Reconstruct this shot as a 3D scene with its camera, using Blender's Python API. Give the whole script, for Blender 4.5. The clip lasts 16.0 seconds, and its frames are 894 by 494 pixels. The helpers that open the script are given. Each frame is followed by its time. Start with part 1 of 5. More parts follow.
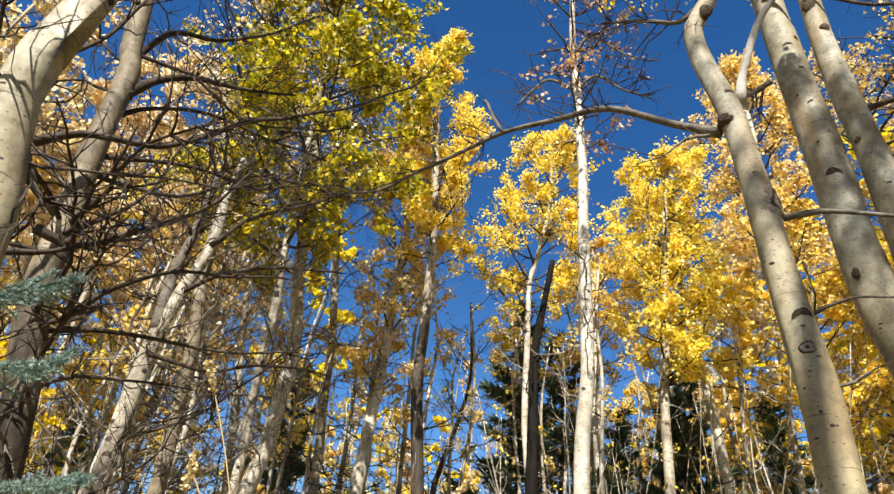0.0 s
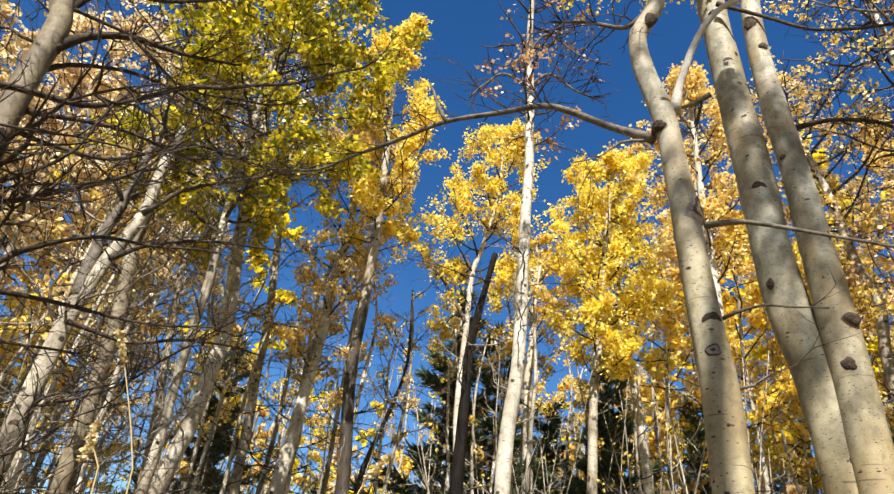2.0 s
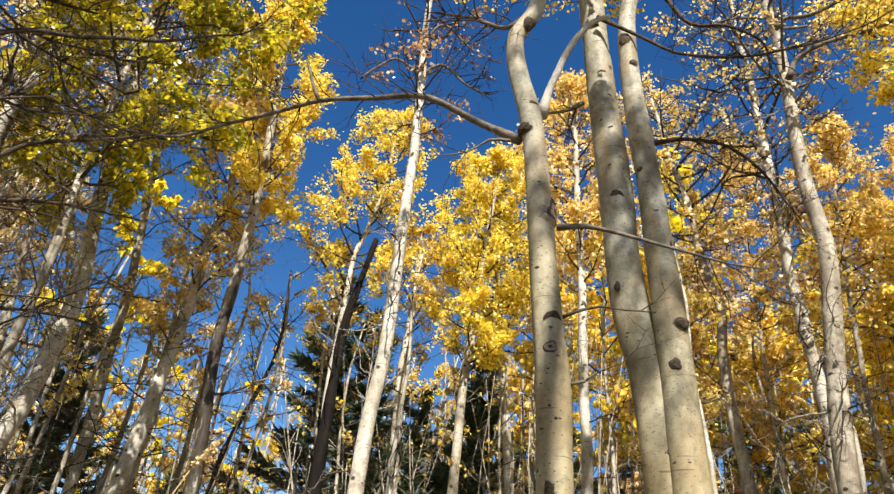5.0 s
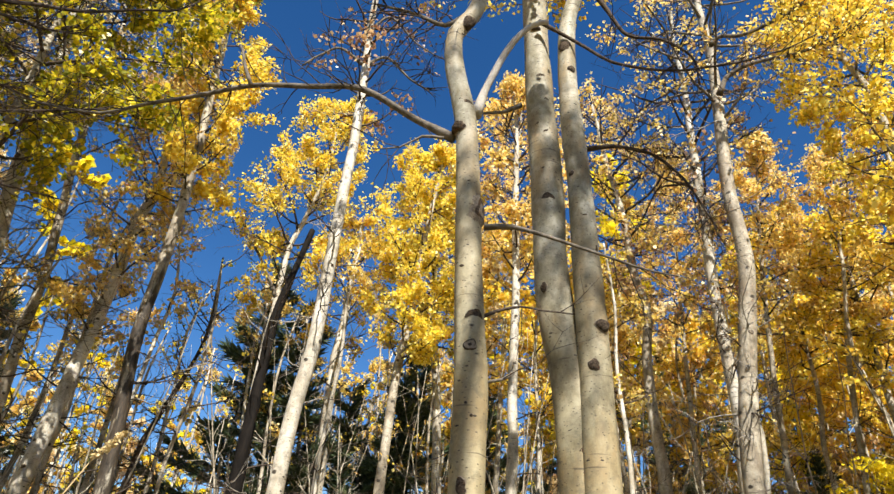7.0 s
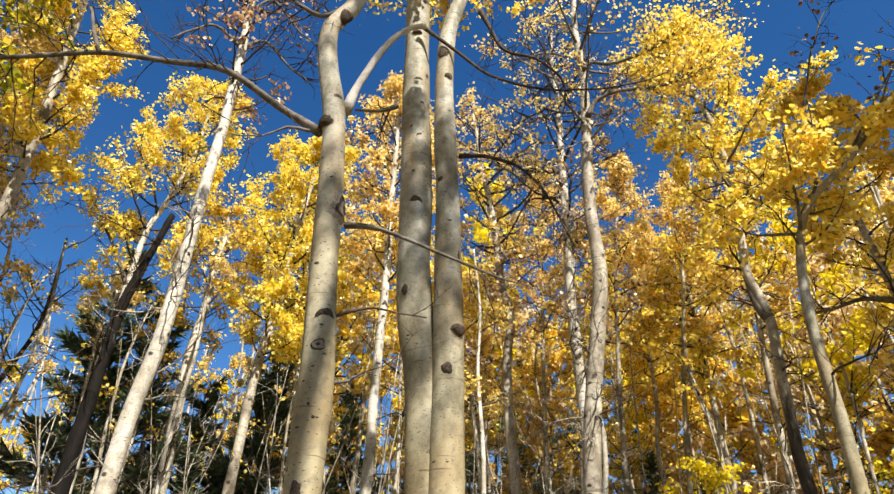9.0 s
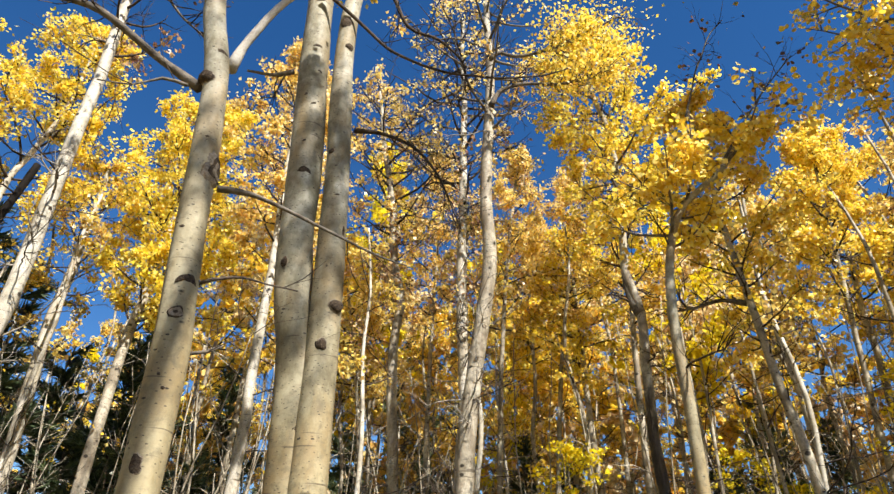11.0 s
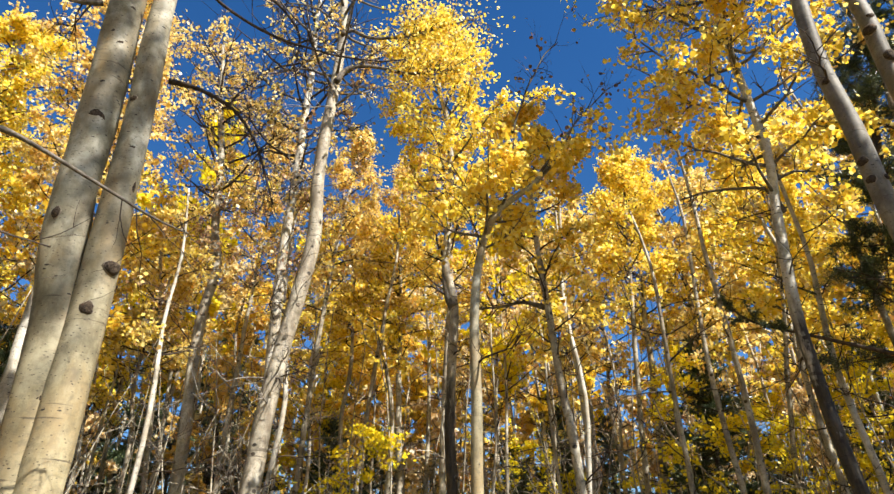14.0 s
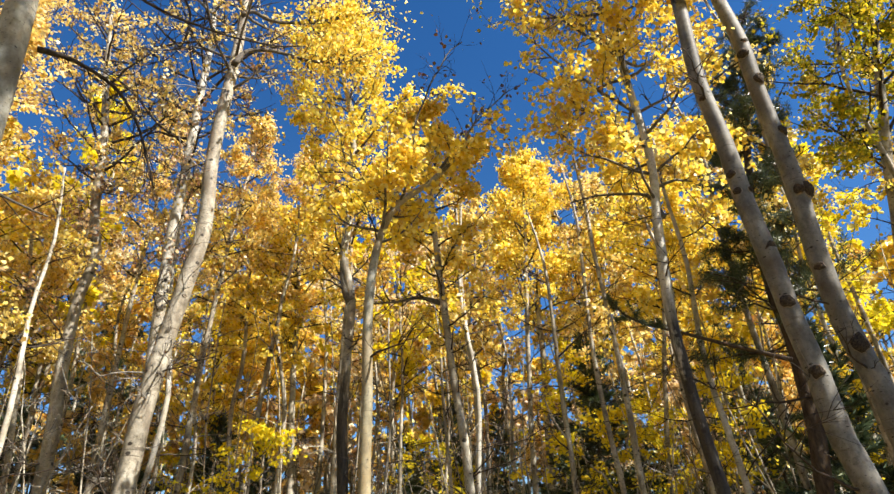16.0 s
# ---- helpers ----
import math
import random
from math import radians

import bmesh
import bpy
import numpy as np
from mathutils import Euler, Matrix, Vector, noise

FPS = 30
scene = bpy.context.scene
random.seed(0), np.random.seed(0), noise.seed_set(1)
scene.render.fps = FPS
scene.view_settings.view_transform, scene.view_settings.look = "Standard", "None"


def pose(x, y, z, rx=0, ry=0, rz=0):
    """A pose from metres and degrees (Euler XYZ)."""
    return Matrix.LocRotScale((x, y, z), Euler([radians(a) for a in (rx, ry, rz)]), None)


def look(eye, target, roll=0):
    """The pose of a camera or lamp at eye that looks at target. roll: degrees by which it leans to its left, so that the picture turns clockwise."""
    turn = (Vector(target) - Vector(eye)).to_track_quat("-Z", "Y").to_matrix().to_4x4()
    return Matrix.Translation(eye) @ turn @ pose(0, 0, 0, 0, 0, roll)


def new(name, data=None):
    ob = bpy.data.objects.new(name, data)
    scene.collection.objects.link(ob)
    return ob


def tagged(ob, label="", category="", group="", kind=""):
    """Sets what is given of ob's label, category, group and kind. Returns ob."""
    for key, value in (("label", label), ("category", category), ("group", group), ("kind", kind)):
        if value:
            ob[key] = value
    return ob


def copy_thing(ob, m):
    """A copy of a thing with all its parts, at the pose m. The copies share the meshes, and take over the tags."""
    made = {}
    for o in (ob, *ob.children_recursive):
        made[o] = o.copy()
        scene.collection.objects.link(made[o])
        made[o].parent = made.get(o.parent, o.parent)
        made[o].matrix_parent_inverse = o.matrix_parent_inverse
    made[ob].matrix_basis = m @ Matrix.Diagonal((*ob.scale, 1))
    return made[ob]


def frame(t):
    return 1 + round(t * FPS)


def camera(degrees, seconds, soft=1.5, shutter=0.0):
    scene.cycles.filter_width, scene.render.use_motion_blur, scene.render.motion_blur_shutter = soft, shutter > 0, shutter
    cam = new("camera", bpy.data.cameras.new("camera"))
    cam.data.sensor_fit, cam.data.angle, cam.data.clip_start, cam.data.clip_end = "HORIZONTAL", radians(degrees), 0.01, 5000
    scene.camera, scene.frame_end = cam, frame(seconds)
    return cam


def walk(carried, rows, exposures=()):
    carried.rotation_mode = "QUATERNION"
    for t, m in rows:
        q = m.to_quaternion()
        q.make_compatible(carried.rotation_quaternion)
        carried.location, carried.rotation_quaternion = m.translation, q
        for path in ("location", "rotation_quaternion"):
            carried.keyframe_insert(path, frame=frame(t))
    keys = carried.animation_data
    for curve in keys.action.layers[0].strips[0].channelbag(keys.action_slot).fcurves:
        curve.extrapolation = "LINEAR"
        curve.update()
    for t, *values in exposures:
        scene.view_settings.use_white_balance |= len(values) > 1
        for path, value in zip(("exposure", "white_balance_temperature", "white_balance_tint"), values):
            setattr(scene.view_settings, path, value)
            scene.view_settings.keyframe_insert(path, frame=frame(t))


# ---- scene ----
cam = camera(71.73, 16.0, soft=1.42)
# seconds, place, turn
PATH = [
    (0.0, -0.000, -0.000, 1.600, 122.66, -4.99, -3.19),
    (0.5, 0.020, 0.000, 1.605, 122.24, -5.69, -4.85),
    (1.0, 0.049, 0.004, 1.602, 122.22, -6.18, -6.32),
    (1.5, 0.072, -0.004, 1.594, 122.06, -6.47, -7.35),
    (2.0, 0.115, -0.009, 1.598, 122.16, -5.87, -9.19),
    (2.5, 0.143, -0.016, 1.607, 122.41, -5.65, -10.66),
    (3.0, 0.171, -0.025, 1.614, 122.06, -5.27, -11.56),
    (3.5, 0.206, -0.043, 1.622, 122.12, -4.98, -13.70),
    (4.0, 0.244, -0.046, 1.627, 122.05, -4.59, -16.29),
    (6.5, 0.369, -0.070, 1.648, 121.42, -3.90, -23.88),
    (7.0, 0.390, -0.086, 1.649, 121.69, -3.53, -25.73),
    (7.5, 0.416, -0.107, 1.651, 121.80, -3.00, -27.84),
    (8.0, 0.445, -0.120, 1.654, 121.67, -2.51, -30.80),
    (8.5, 0.471, -0.124, 1.666, 121.85, -1.44, -33.82),
    (9.0, 0.500, -0.135, 1.671, 122.09, -0.82, -37.21),
    (11.5, 0.654, -0.216, 1.676, 120.35, 1.09, -48.63),
    (12.0, 0.682, -0.262, 1.703, 120.63, 2.27, -50.30),
    (12.5, 0.721, -0.334, 1.711, 120.25, 2.38, -54.11),
    (13.0, 0.754, -0.374, 1.705, 120.10, 2.28, -57.30),
    (13.5, 0.780, -0.408, 1.705, 119.21, 1.29, -60.12),
    (14.0, 0.797, -0.430, 1.695, 118.68, 1.11, -63.27),
    (14.5, 0.813, -0.459, 1.698, 118.97, 2.15, -65.32),
    (15.0, 0.828, -0.491, 1.705, 118.28, 2.41, -68.27),
    (15.5, 0.841, -0.507, 1.686, 118.02, 3.06, -70.49),
    (16.0, 0.847, -0.527, 1.698, 117.84, 3.61, -71.81),
]
walk(cam, [(t, pose(x, y, z, rx, ry, rz)) for t, x, y, z, rx, ry, rz in PATH], exposures=((0.0, 1.26), (5.0, 1.20), (8.0, 1.18), (12.0, 1.23), (16.0, 1.34)))

# ---- sky and sun ----
SUN_AZ, SUN_EL = 192.0, 47.0  # compass degrees clockwise from +y, and height
world = bpy.data.worlds.new("clear_mountain_sky")
scene.world = world
world.use_nodes = True
wt = world.node_tree
wt.nodes.clear()
sky = wt.nodes.new("ShaderNodeTexSky")
sky.sky_type, sky.sun_disc = "NISHITA", False
sky.sun_elevation, sky.sun_rotation = radians(SUN_EL), radians(SUN_AZ)
sky.altitude, sky.air_density, sky.dust_density, sky.ozone_density = 2600, 1.25, 0.4, 1.5
back = wt.nodes.new("ShaderNodeBackground")
back.inputs["Strength"].default_value = 0.066
wo = wt.nodes.new("ShaderNodeOutputWorld")
deep = wt.nodes.new("ShaderNodeHueSaturation")
deep.inputs["Hue"].default_value, deep.inputs["Saturation"].default_value = 0.506, 1.34
wt.links.new(sky.outputs[0], deep.inputs["Color"])
wt.links.new(deep.outputs[0], back.inputs[0])
wt.links.new(back.outputs[0], wo.inputs[0])
sun = new("sun", bpy.data.lights.new("sun", "SUN"))
sun.data.energy, sun.data.angle, sun.data.color = 5.0, radians(0.53), (1.0, 0.94, 0.84)
sd = Vector((math.sin(radians(SUN_AZ)) * math.cos(radians(SUN_EL)), math.cos(radians(SUN_AZ)) * math.cos(radians(SUN_EL)), math.sin(radians(SUN_EL))))
sun.matrix_world = look(sd * 60, (0, 0, 0))


# ---- materials ----
def mat(name):
    m = bpy.data.materials.new(name)
    m.use_nodes = True
    nt = m.node_tree
    return m, nt, nt.nodes["Principled BSDF"], nt.nodes["Material Output"]


def node(nt, kind, **inputs):
    n = nt.nodes.new(kind)
    for k, v in inputs.items():
        n.inputs[k.replace("_", " ")].default_value = v
    return n


def ramp(nt, fac, *stops):
    r = nt.nodes.new("ShaderNodeValToRGB")
    while len(r.color_ramp.elements) < len(stops):
        r.color_ramp.elements.new(0.5)
    for e, (p, c) in zip(r.color_ramp.elements, stops):
        e.position, e.color = p, (*c, 1) if len(c) == 3 else (c[0], c[0], c[0], 1)
    nt.links.new(fac, r.inputs[0])
    return r.outputs[0]


def mixc(nt, fac, a, b, mode="MIX"):
    m = nt.nodes.new("ShaderNodeMix")
    m.data_type, m.blend_type = "RGBA", mode
    for sock, v in ((m.inputs[0], fac), (m.inputs[6], a), (m.inputs[7], b)):
        if isinstance(v, bpy.types.NodeSocket):
            nt.links.new(v, sock)
        else:
            sock.default_value = v if isinstance(v, float) else (*v, 1)
    return m.outputs[2]


def scaled(nt, sx, sy, sz, space="Object"):
    tc = nt.nodes.new("ShaderNodeTexCoord")
    mp = nt.nodes.new("ShaderNodeMapping")
    mp.inputs["Scale"].default_value = (sx, sy, sz)
    nt.links.new(tc.outputs[space], mp.inputs[0])
    return mp.outputs[0]


def bump(nt, bsdf, height, strength, distance=0.01):
    b = node(nt, "ShaderNodeBump", Strength=strength, Distance=distance)
    nt.links.new(height, b.inputs["Height"])
    nt.links.new(b.outputs[0], bsdf.inputs["Normal"])


def aspen_bark(name, low, high, grey, marks, tan, eyes, upper=None, foot=0.0):
    """Smooth pale bark: soft blotches, thin cross lines, small black lenticel dashes."""
    m, nt, b, _ = mat(name)
    soft = node(nt, "ShaderNodeTexNoise", Scale=1.0, Detail=6.0, Roughness=0.68)
    nt.links.new(scaled(nt, 4.5, 4.5, 2.6), soft.inputs["Vector"])
    col = ramp(nt, soft.outputs[0], (0.33, grey), (0.46, low), (0.60, high))
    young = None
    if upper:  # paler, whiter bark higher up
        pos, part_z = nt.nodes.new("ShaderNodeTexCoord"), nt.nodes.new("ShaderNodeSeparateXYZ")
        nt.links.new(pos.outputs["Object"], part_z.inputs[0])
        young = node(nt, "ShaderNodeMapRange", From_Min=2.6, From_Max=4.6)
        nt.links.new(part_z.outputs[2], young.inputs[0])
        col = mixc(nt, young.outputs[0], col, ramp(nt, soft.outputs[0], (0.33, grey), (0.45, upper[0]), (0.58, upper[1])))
    patch = node(nt, "ShaderNodeTexNoise", Scale=1.0, Detail=4.0, Roughness=0.6)
    nt.links.new(scaled(nt, 2.6, 2.6, 0.9), patch.inputs["Vector"])
    col = mixc(nt, ramp(nt, patch.outputs[0], (0.48, (0,)), (0.66, (0.85,))), col, tan)
    smudge = node(nt, "ShaderNodeTexNoise", Scale=1.0, Detail=5.0, Roughness=0.7, Distortion=0.8)
    nt.links.new(scaled(nt, 7, 7, 9), smudge.inputs["Vector"])
    col = mixc(nt, ramp(nt, smudge.outputs[0], (0.55, (0,)), (0.70, (0.75,))), col, grey)
    grime = node(nt, "ShaderNodeTexNoise", Scale=1.0, Detail=7.0, Roughness=0.75)
    nt.links.new(scaled(nt, 16, 16, 16), grime.inputs["Vector"])
    col = mixc(nt, ramp(nt, grime.outputs[0], (0.34, (0.6,)), (0.52, (0,))), col, grey)
    fine = node(nt, "ShaderNodeTexNoise", Scale=1.0, Detail=5.0, Roughness=0.65)
    nt.links.new(scaled(nt, 10, 10, 38), fine.inputs["Vector"])
    col = mixc(nt, ramp(nt, fine.outputs[0], (0.26, (0.30,)), (0.44, (0,))), col, (0.20, 0.155, 0.10))
    crease = node(nt, "ShaderNodeTexNoise", Scale=1.0, Detail=2.0)
    nt.links.new(scaled(nt, 2.0, 2.0, 26), crease.inputs["Vector"])
    col = mixc(nt, ramp(nt, crease.outputs[0], (0.30, (0.75,)), (0.33, (0,))), col, (0.09, 0.07, 0.05))
    dash = node(nt, "ShaderNodeTexVoronoi", Scale=1.0, Randomness=1.0)
    nt.links.new(scaled(nt, 9, 9, 22), dash.inputs["Vector"])
    size = node(nt, "ShaderNodeTexNoise", Scale=1.0, Detail=1.0)
    nt.links.new(scaled(nt, 3.1, 3.1, 3.1), size.inputs["Vector"])
    thr = node(nt, "ShaderNodeMath")
    thr.operation = "MULTIPLY_ADD"
    nt.links.new(size.outputs[0], thr.inputs[0])
    thr.inputs[1].default_value, thr.inputs[2].default_value = marks, -0.42 * marks + 0.05
    less = node(nt, "ShaderNodeMath")
    less.operation = "LESS_THAN"
    nt.links.new(dash.outputs["Distance"], less.inputs[0])
    nt.links.new(thr.outputs[0], less.inputs[1])
    col = mixc(nt, less.outputs[0], col, (0.035, 0.028, 0.022))
    speck = node(nt, "ShaderNodeTexVoronoi", Scale=1.0, Randomness=1.0)
    nt.links.new(scaled(nt, 24, 24, 46), speck.inputs["Vector"])
    col = mixc(nt, ramp(nt, speck.outputs["Distance"], (0.13, (0.8,)), (0.19, (0,))), col, (0.07, 0.055, 0.04))
    eye = node(nt, "ShaderNodeTexVoronoi", Scale=1.0, Randomness=1.0)
    wavy = node(nt, "ShaderNodeTexNoise", Scale=1.0, Detail=3.0)
    nt.links.new(scaled(nt, 20, 20, 20), wavy.inputs["Vector"])
    nt.links.new(mixc(nt, 0.12, scaled(nt, 4.5, 4.5, 5.5), wavy.outputs["Color"], "ADD"), eye.inputs["Vector"])
    col = mixc(nt, ramp(nt, eye.outputs["Distance"], (eyes, (0.95,)), (eyes + 0.05, (0,))), col, (0.03, 0.023, 0.017))
    if foot:  # furrowed dark bark below this height, ragged upper edge; partly painted shade
        tc, sep = nt.nodes.new("ShaderNodeTexCoord"), nt.nodes.new("ShaderNodeSeparateXYZ")
        nt.links.new(tc.outputs["Object"], sep.inputs[0])
        rag = node(nt, "ShaderNodeTexNoise", Scale=1.0, Detail=4.0, Roughness=0.7)
        nt.links.new(scaled(nt, 9, 9, 1.6), rag.inputs["Vector"])
        add = node(nt, "ShaderNodeMath")
        add.operation = "MULTIPLY_ADD"
        nt.links.new(rag.outputs[0], add.inputs[0])
        add.inputs[1].default_value = 2.6
        nt.links.new(sep.outputs[2], add.inputs[2])
        edge = node(nt, "ShaderNodeMapRange", From_Min=foot + 1.0, From_Max=foot + 1.7, To_Min=0.95, To_Max=0.0)
        nt.links.new(add.outputs[0], edge.inputs[0])
        flake = node(nt, "ShaderNodeTexNoise", Scale=1.0, Detail=5.0, Roughness=0.7)
        nt.links.new(scaled(nt, 7, 7, 1.7), flake.inputs["Vector"])
        foot_mask = node(nt, "ShaderNodeMath")
        foot_mask.operation = "MULTIPLY"
        nt.links.new(edge.outputs[0], foot_mask.inputs[0])
        nt.links.new(ramp(nt, flake.outputs[0], (0.37, (0.15,)), (0.45, (1.0,))), foot_mask.inputs[1])
        fur = node(nt, "ShaderNodeTexNoise", Scale=1.0, Detail=6.0, Roughness=0.75)
        nt.links.new(scaled(nt, 26, 26, 5), fur.inputs["Vector"])
        col = mixc(nt, foot_mask.outputs[0], col, ramp(nt, fur.outputs[0], (0.36, (0.006, 0.0045, 0.0035)), (0.64, (0.055, 0.04, 0.028))))
    nt.links.new(col, b.inputs["Base Color"])
    b.inputs["Roughness"].default_value = 0.62
    b.inputs["Specular IOR Level"].default_value = 0.25
    bump(nt, b, fine.outputs[0], 0.35, 0.005)
    return m


def rough_bark(name, dark, light, streak=(18, 18, 5)):
    m, nt, b, _ = mat(name)
    n = node(nt, "ShaderNodeTexNoise", Scale=1.0, Detail=6.0, Roughness=0.7)
    nt.links.new(scaled(nt, *streak), n.inputs["Vector"])
    nt.links.new(ramp(nt, n.outputs[0], (0.32, dark), (0.68, light)), b.inputs["Base Color"])
    b.inputs["Roughness"].default_value = 0.85
    b.inputs["Specular IOR Level"].default_value = 0.15
    bump(nt, b, n.outputs[0], 0.9, 0.015)
    return m


def leaf_mat(name, stops, glow=0.5):
    """Thin leaves: each its own tint, sheen on top, sunlight coming through."""
    m, nt, b, out = mat(name)
    geo = nt.nodes.new("ShaderNodeNewGeometry")
    info = nt.nodes.new("ShaderNodeObjectInfo")
    col = ramp(nt, geo.outputs["Random Per Island"], *stops)
    hsv = nt.nodes.new("ShaderNodeHueSaturation")
    mr = node(nt, "ShaderNodeMapRange", To_Min=0.494, To_Max=0.509)
    nt.links.new(info.outputs["Random"], mr.inputs[0])
    nt.links.new(mr.outputs[0], hsv.inputs["Hue"])
    nt.links.new(col, hsv.inputs["Color"])
    nt.links.new(hsv.outputs[0], b.inputs["Base Color"])
    b.inputs["Roughness"].default_value = 0.36
    b.inputs["Specular IOR Level"].default_value = 0.45
    tr = nt.nodes.new("ShaderNodeBsdfTranslucent")
    nt.links.new(hsv.outputs[0], tr.inputs["Color"])
    mx = node(nt, "ShaderNodeMixShader", Fac=glow)
    nt.links.new(b.outputs[0], mx.inputs[1])
    nt.links.new(tr.outputs[0], mx.inputs[2])
    nt.links.new(mx.outputs[0], out.inputs["Surface"])
    return m


SKINS = {
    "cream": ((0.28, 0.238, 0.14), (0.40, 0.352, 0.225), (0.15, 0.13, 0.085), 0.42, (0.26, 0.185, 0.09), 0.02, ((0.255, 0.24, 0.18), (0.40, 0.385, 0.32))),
    "tan": ((0.20, 0.165, 0.11), (0.31, 0.265, 0.18), (0.075, 0.06, 0.042), 0.46, (0.10, 0.072, 0.046), 0.10),
    "grey": ((0.16, 0.15, 0.13), (0.24, 0.225, 0.195), (0.085, 0.075, 0.062), 0.45, (0.11, 0.092, 0.07), 0.06),
    "white": ((0.44, 0.41, 0.34), (0.60, 0.57, 0.51), (0.19, 0.17, 0.135), 0.5, (0.32, 0.27, 0.19), 0.10),
    "weathered": ((0.34, 0.30, 0.23), (0.52, 0.48, 0.39), (0.13, 0.11, 0.08), 0.52, (0.17, 0.135, 0.095), 0.12),
}
BARKS = {}


def bark_of(skin, foot=0.0):
    if (skin, foot) not in BARKS:
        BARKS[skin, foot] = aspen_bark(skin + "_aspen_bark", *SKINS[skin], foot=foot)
    return BARKS[skin, foot]


LIMB = rough_bark("grey_limb_bark", (0.045, 0.037, 0.03), (0.20, 0.175, 0.145), (12, 12, 12))
PALE_LIMB = rough_bark("pale_limb_bark", (0.24, 0.22, 0.19), (0.50, 0.47, 0.42), (10, 10, 10))
# paler twig bark: sunlight on the farther bare branches put into the colour
SUNLIT_TWIG = rough_bark("sunlit_twig_bark", (0.12, 0.105, 0.085), (0.36, 0.33, 0.285), (20, 20, 20))
TWIG = rough_bark("dark_twig_bark", (0.022, 0.016, 0.012), (0.095, 0.072, 0.056), (20, 20, 20))
CHAR = rough_bark("charred_wood", (0.003, 0.0025, 0.002), (0.013, 0.010, 0.008))
PINE_BARK = rough_bark("pine_bark", (0.03, 0.022, 0.016), (0.12, 0.085, 0.06))
SCAR = rough_bark("black_scar", (0.012, 0.009, 0.007), (0.11, 0.08, 0.055), (60, 60, 60))
RING = rough_bark("grey_scar_ring", (0.11, 0.09, 0.07), (0.36, 0.30, 0.23), (60, 60, 60))
GOLD = leaf_mat("golden_leaves", ((0.0, (0.60, 0.35, 0.04)), (0.25, (0.85, 0.62, 0.05)), (0.6, (0.93, 0.73, 0.08)), (1.0, (0.95, 0.84, 0.30))))
AMBER = leaf_mat("amber_leaves", ((0.0, (0.44, 0.26, 0.10)), (0.3, (0.81, 0.57, 0.12)), (0.7, (0.92, 0.70, 0.19)), (1.0, (0.95, 0.85, 0.52))))
ORANGE = leaf_mat("orange_gold_leaves", ((0.0, (0.48, 0.25, 0.05)), (0.3, (0.80, 0.545, 0.07)), (0.7, (0.91, 0.68, 0.11)), (1.0, (0.95, 0.81, 0.30))))
RUST = leaf_mat("withered_leaves", ((0.0, (0.07, 0.035, 0.025)), (0.6, (0.20, 0.09, 0.04)), (1.0, (0.55, 0.33, 0.08))), 0.3)
OLIVE = leaf_mat("turning_leaves", ((0.0, (0.17, 0.185, 0.01)), (0.4, (0.36, 0.335, 0.012)), (0.75, (0.64, 0.50, 0.02)), (1.0, (0.90, 0.69, 0.04))), 0.5)
BLUSH = leaf_mat("pale_tan_leaves", ((0.0, (0.44, 0.29, 0.17)), (0.3, (0.78, 0.59, 0.27)), (0.7, (0.90, 0.74, 0.42)), (1.0, (0.95, 0.88, 0.70))))
DUSK = leaf_mat("faded_brown_leaves", ((0.0, (0.22, 0.11, 0.07)), (0.5, (0.50, 0.30, 0.15)), (1.0, (0.82, 0.62, 0.32))), 0.4)
LEMON = leaf_mat("lemon_leaves", ((0.0, (0.70, 0.54, 0.02)), (0.5, (0.93, 0.75, 0.02)), (1.0, (0.95, 0.81, 0.06))))
TONES = {"gold": GOLD, "amber": AMBER, "olive": OLIVE, "lemon": LEMON, "rust": RUST, "dusk": DUSK, "blush": BLUSH, "orange": ORANGE}
NEEDLE = leaf_mat("spruce_needles", ((0.0, (0.03, 0.048, 0.024)), (0.6, (0.07, 0.10, 0.045)), (1.0, (0.15, 0.175, 0.08))), 0.15)
BLUE_NEEDLE = leaf_mat("blue_spruce_needles", ((0.0, (0.10, 0.16, 0.13)), (0.6, (0.20, 0.29, 0.25)), (1.0, (0.32, 0.42, 0.36))), 0.15)
STRAW = leaf_mat("dry_straw", ((0.0, (0.48, 0.36, 0.16)), (1.0, (0.68, 0.55, 0.30))), 0.3)


def ground_mat():
    m, nt, b, _ = mat("leaf_littered_soil")
    n1 = node(nt, "ShaderNodeTexNoise", Scale=0.5, Detail=6.0)
    n2 = node(nt, "ShaderNodeTexVoronoi", Scale=16.0)
    nt.links.new(scaled(nt, 1, 1, 1), n1.inputs["Vector"])
    nt.links.new(scaled(nt, 1, 1, 1), n2.inputs["Vector"])
    base = ramp(nt, n1.outputs[0], (0.35, (0.06, 0.045, 0.025)), (0.5, (0.15, 0.12, 0.05)), (0.65, (0.10, 0.11, 0.035)))
    litter = ramp(nt, n2.outputs["Color"], (0.35, (0.10, 0.07, 0.03)), (0.7, (0.52, 0.34, 0.05)))
    col = mixc(nt, ramp(nt, n1.outputs[0], (0.38, (0.15,)), (0.62, (0.7,))), base, litter)
    nt.links.new(col, b.inputs["Base Color"])
    b.inputs["Roughness"].default_value = 0.95
    bump(nt, b, n2.outputs["Distance"], 0.6, 0.03)
    return m


SOIL = ground_mat()


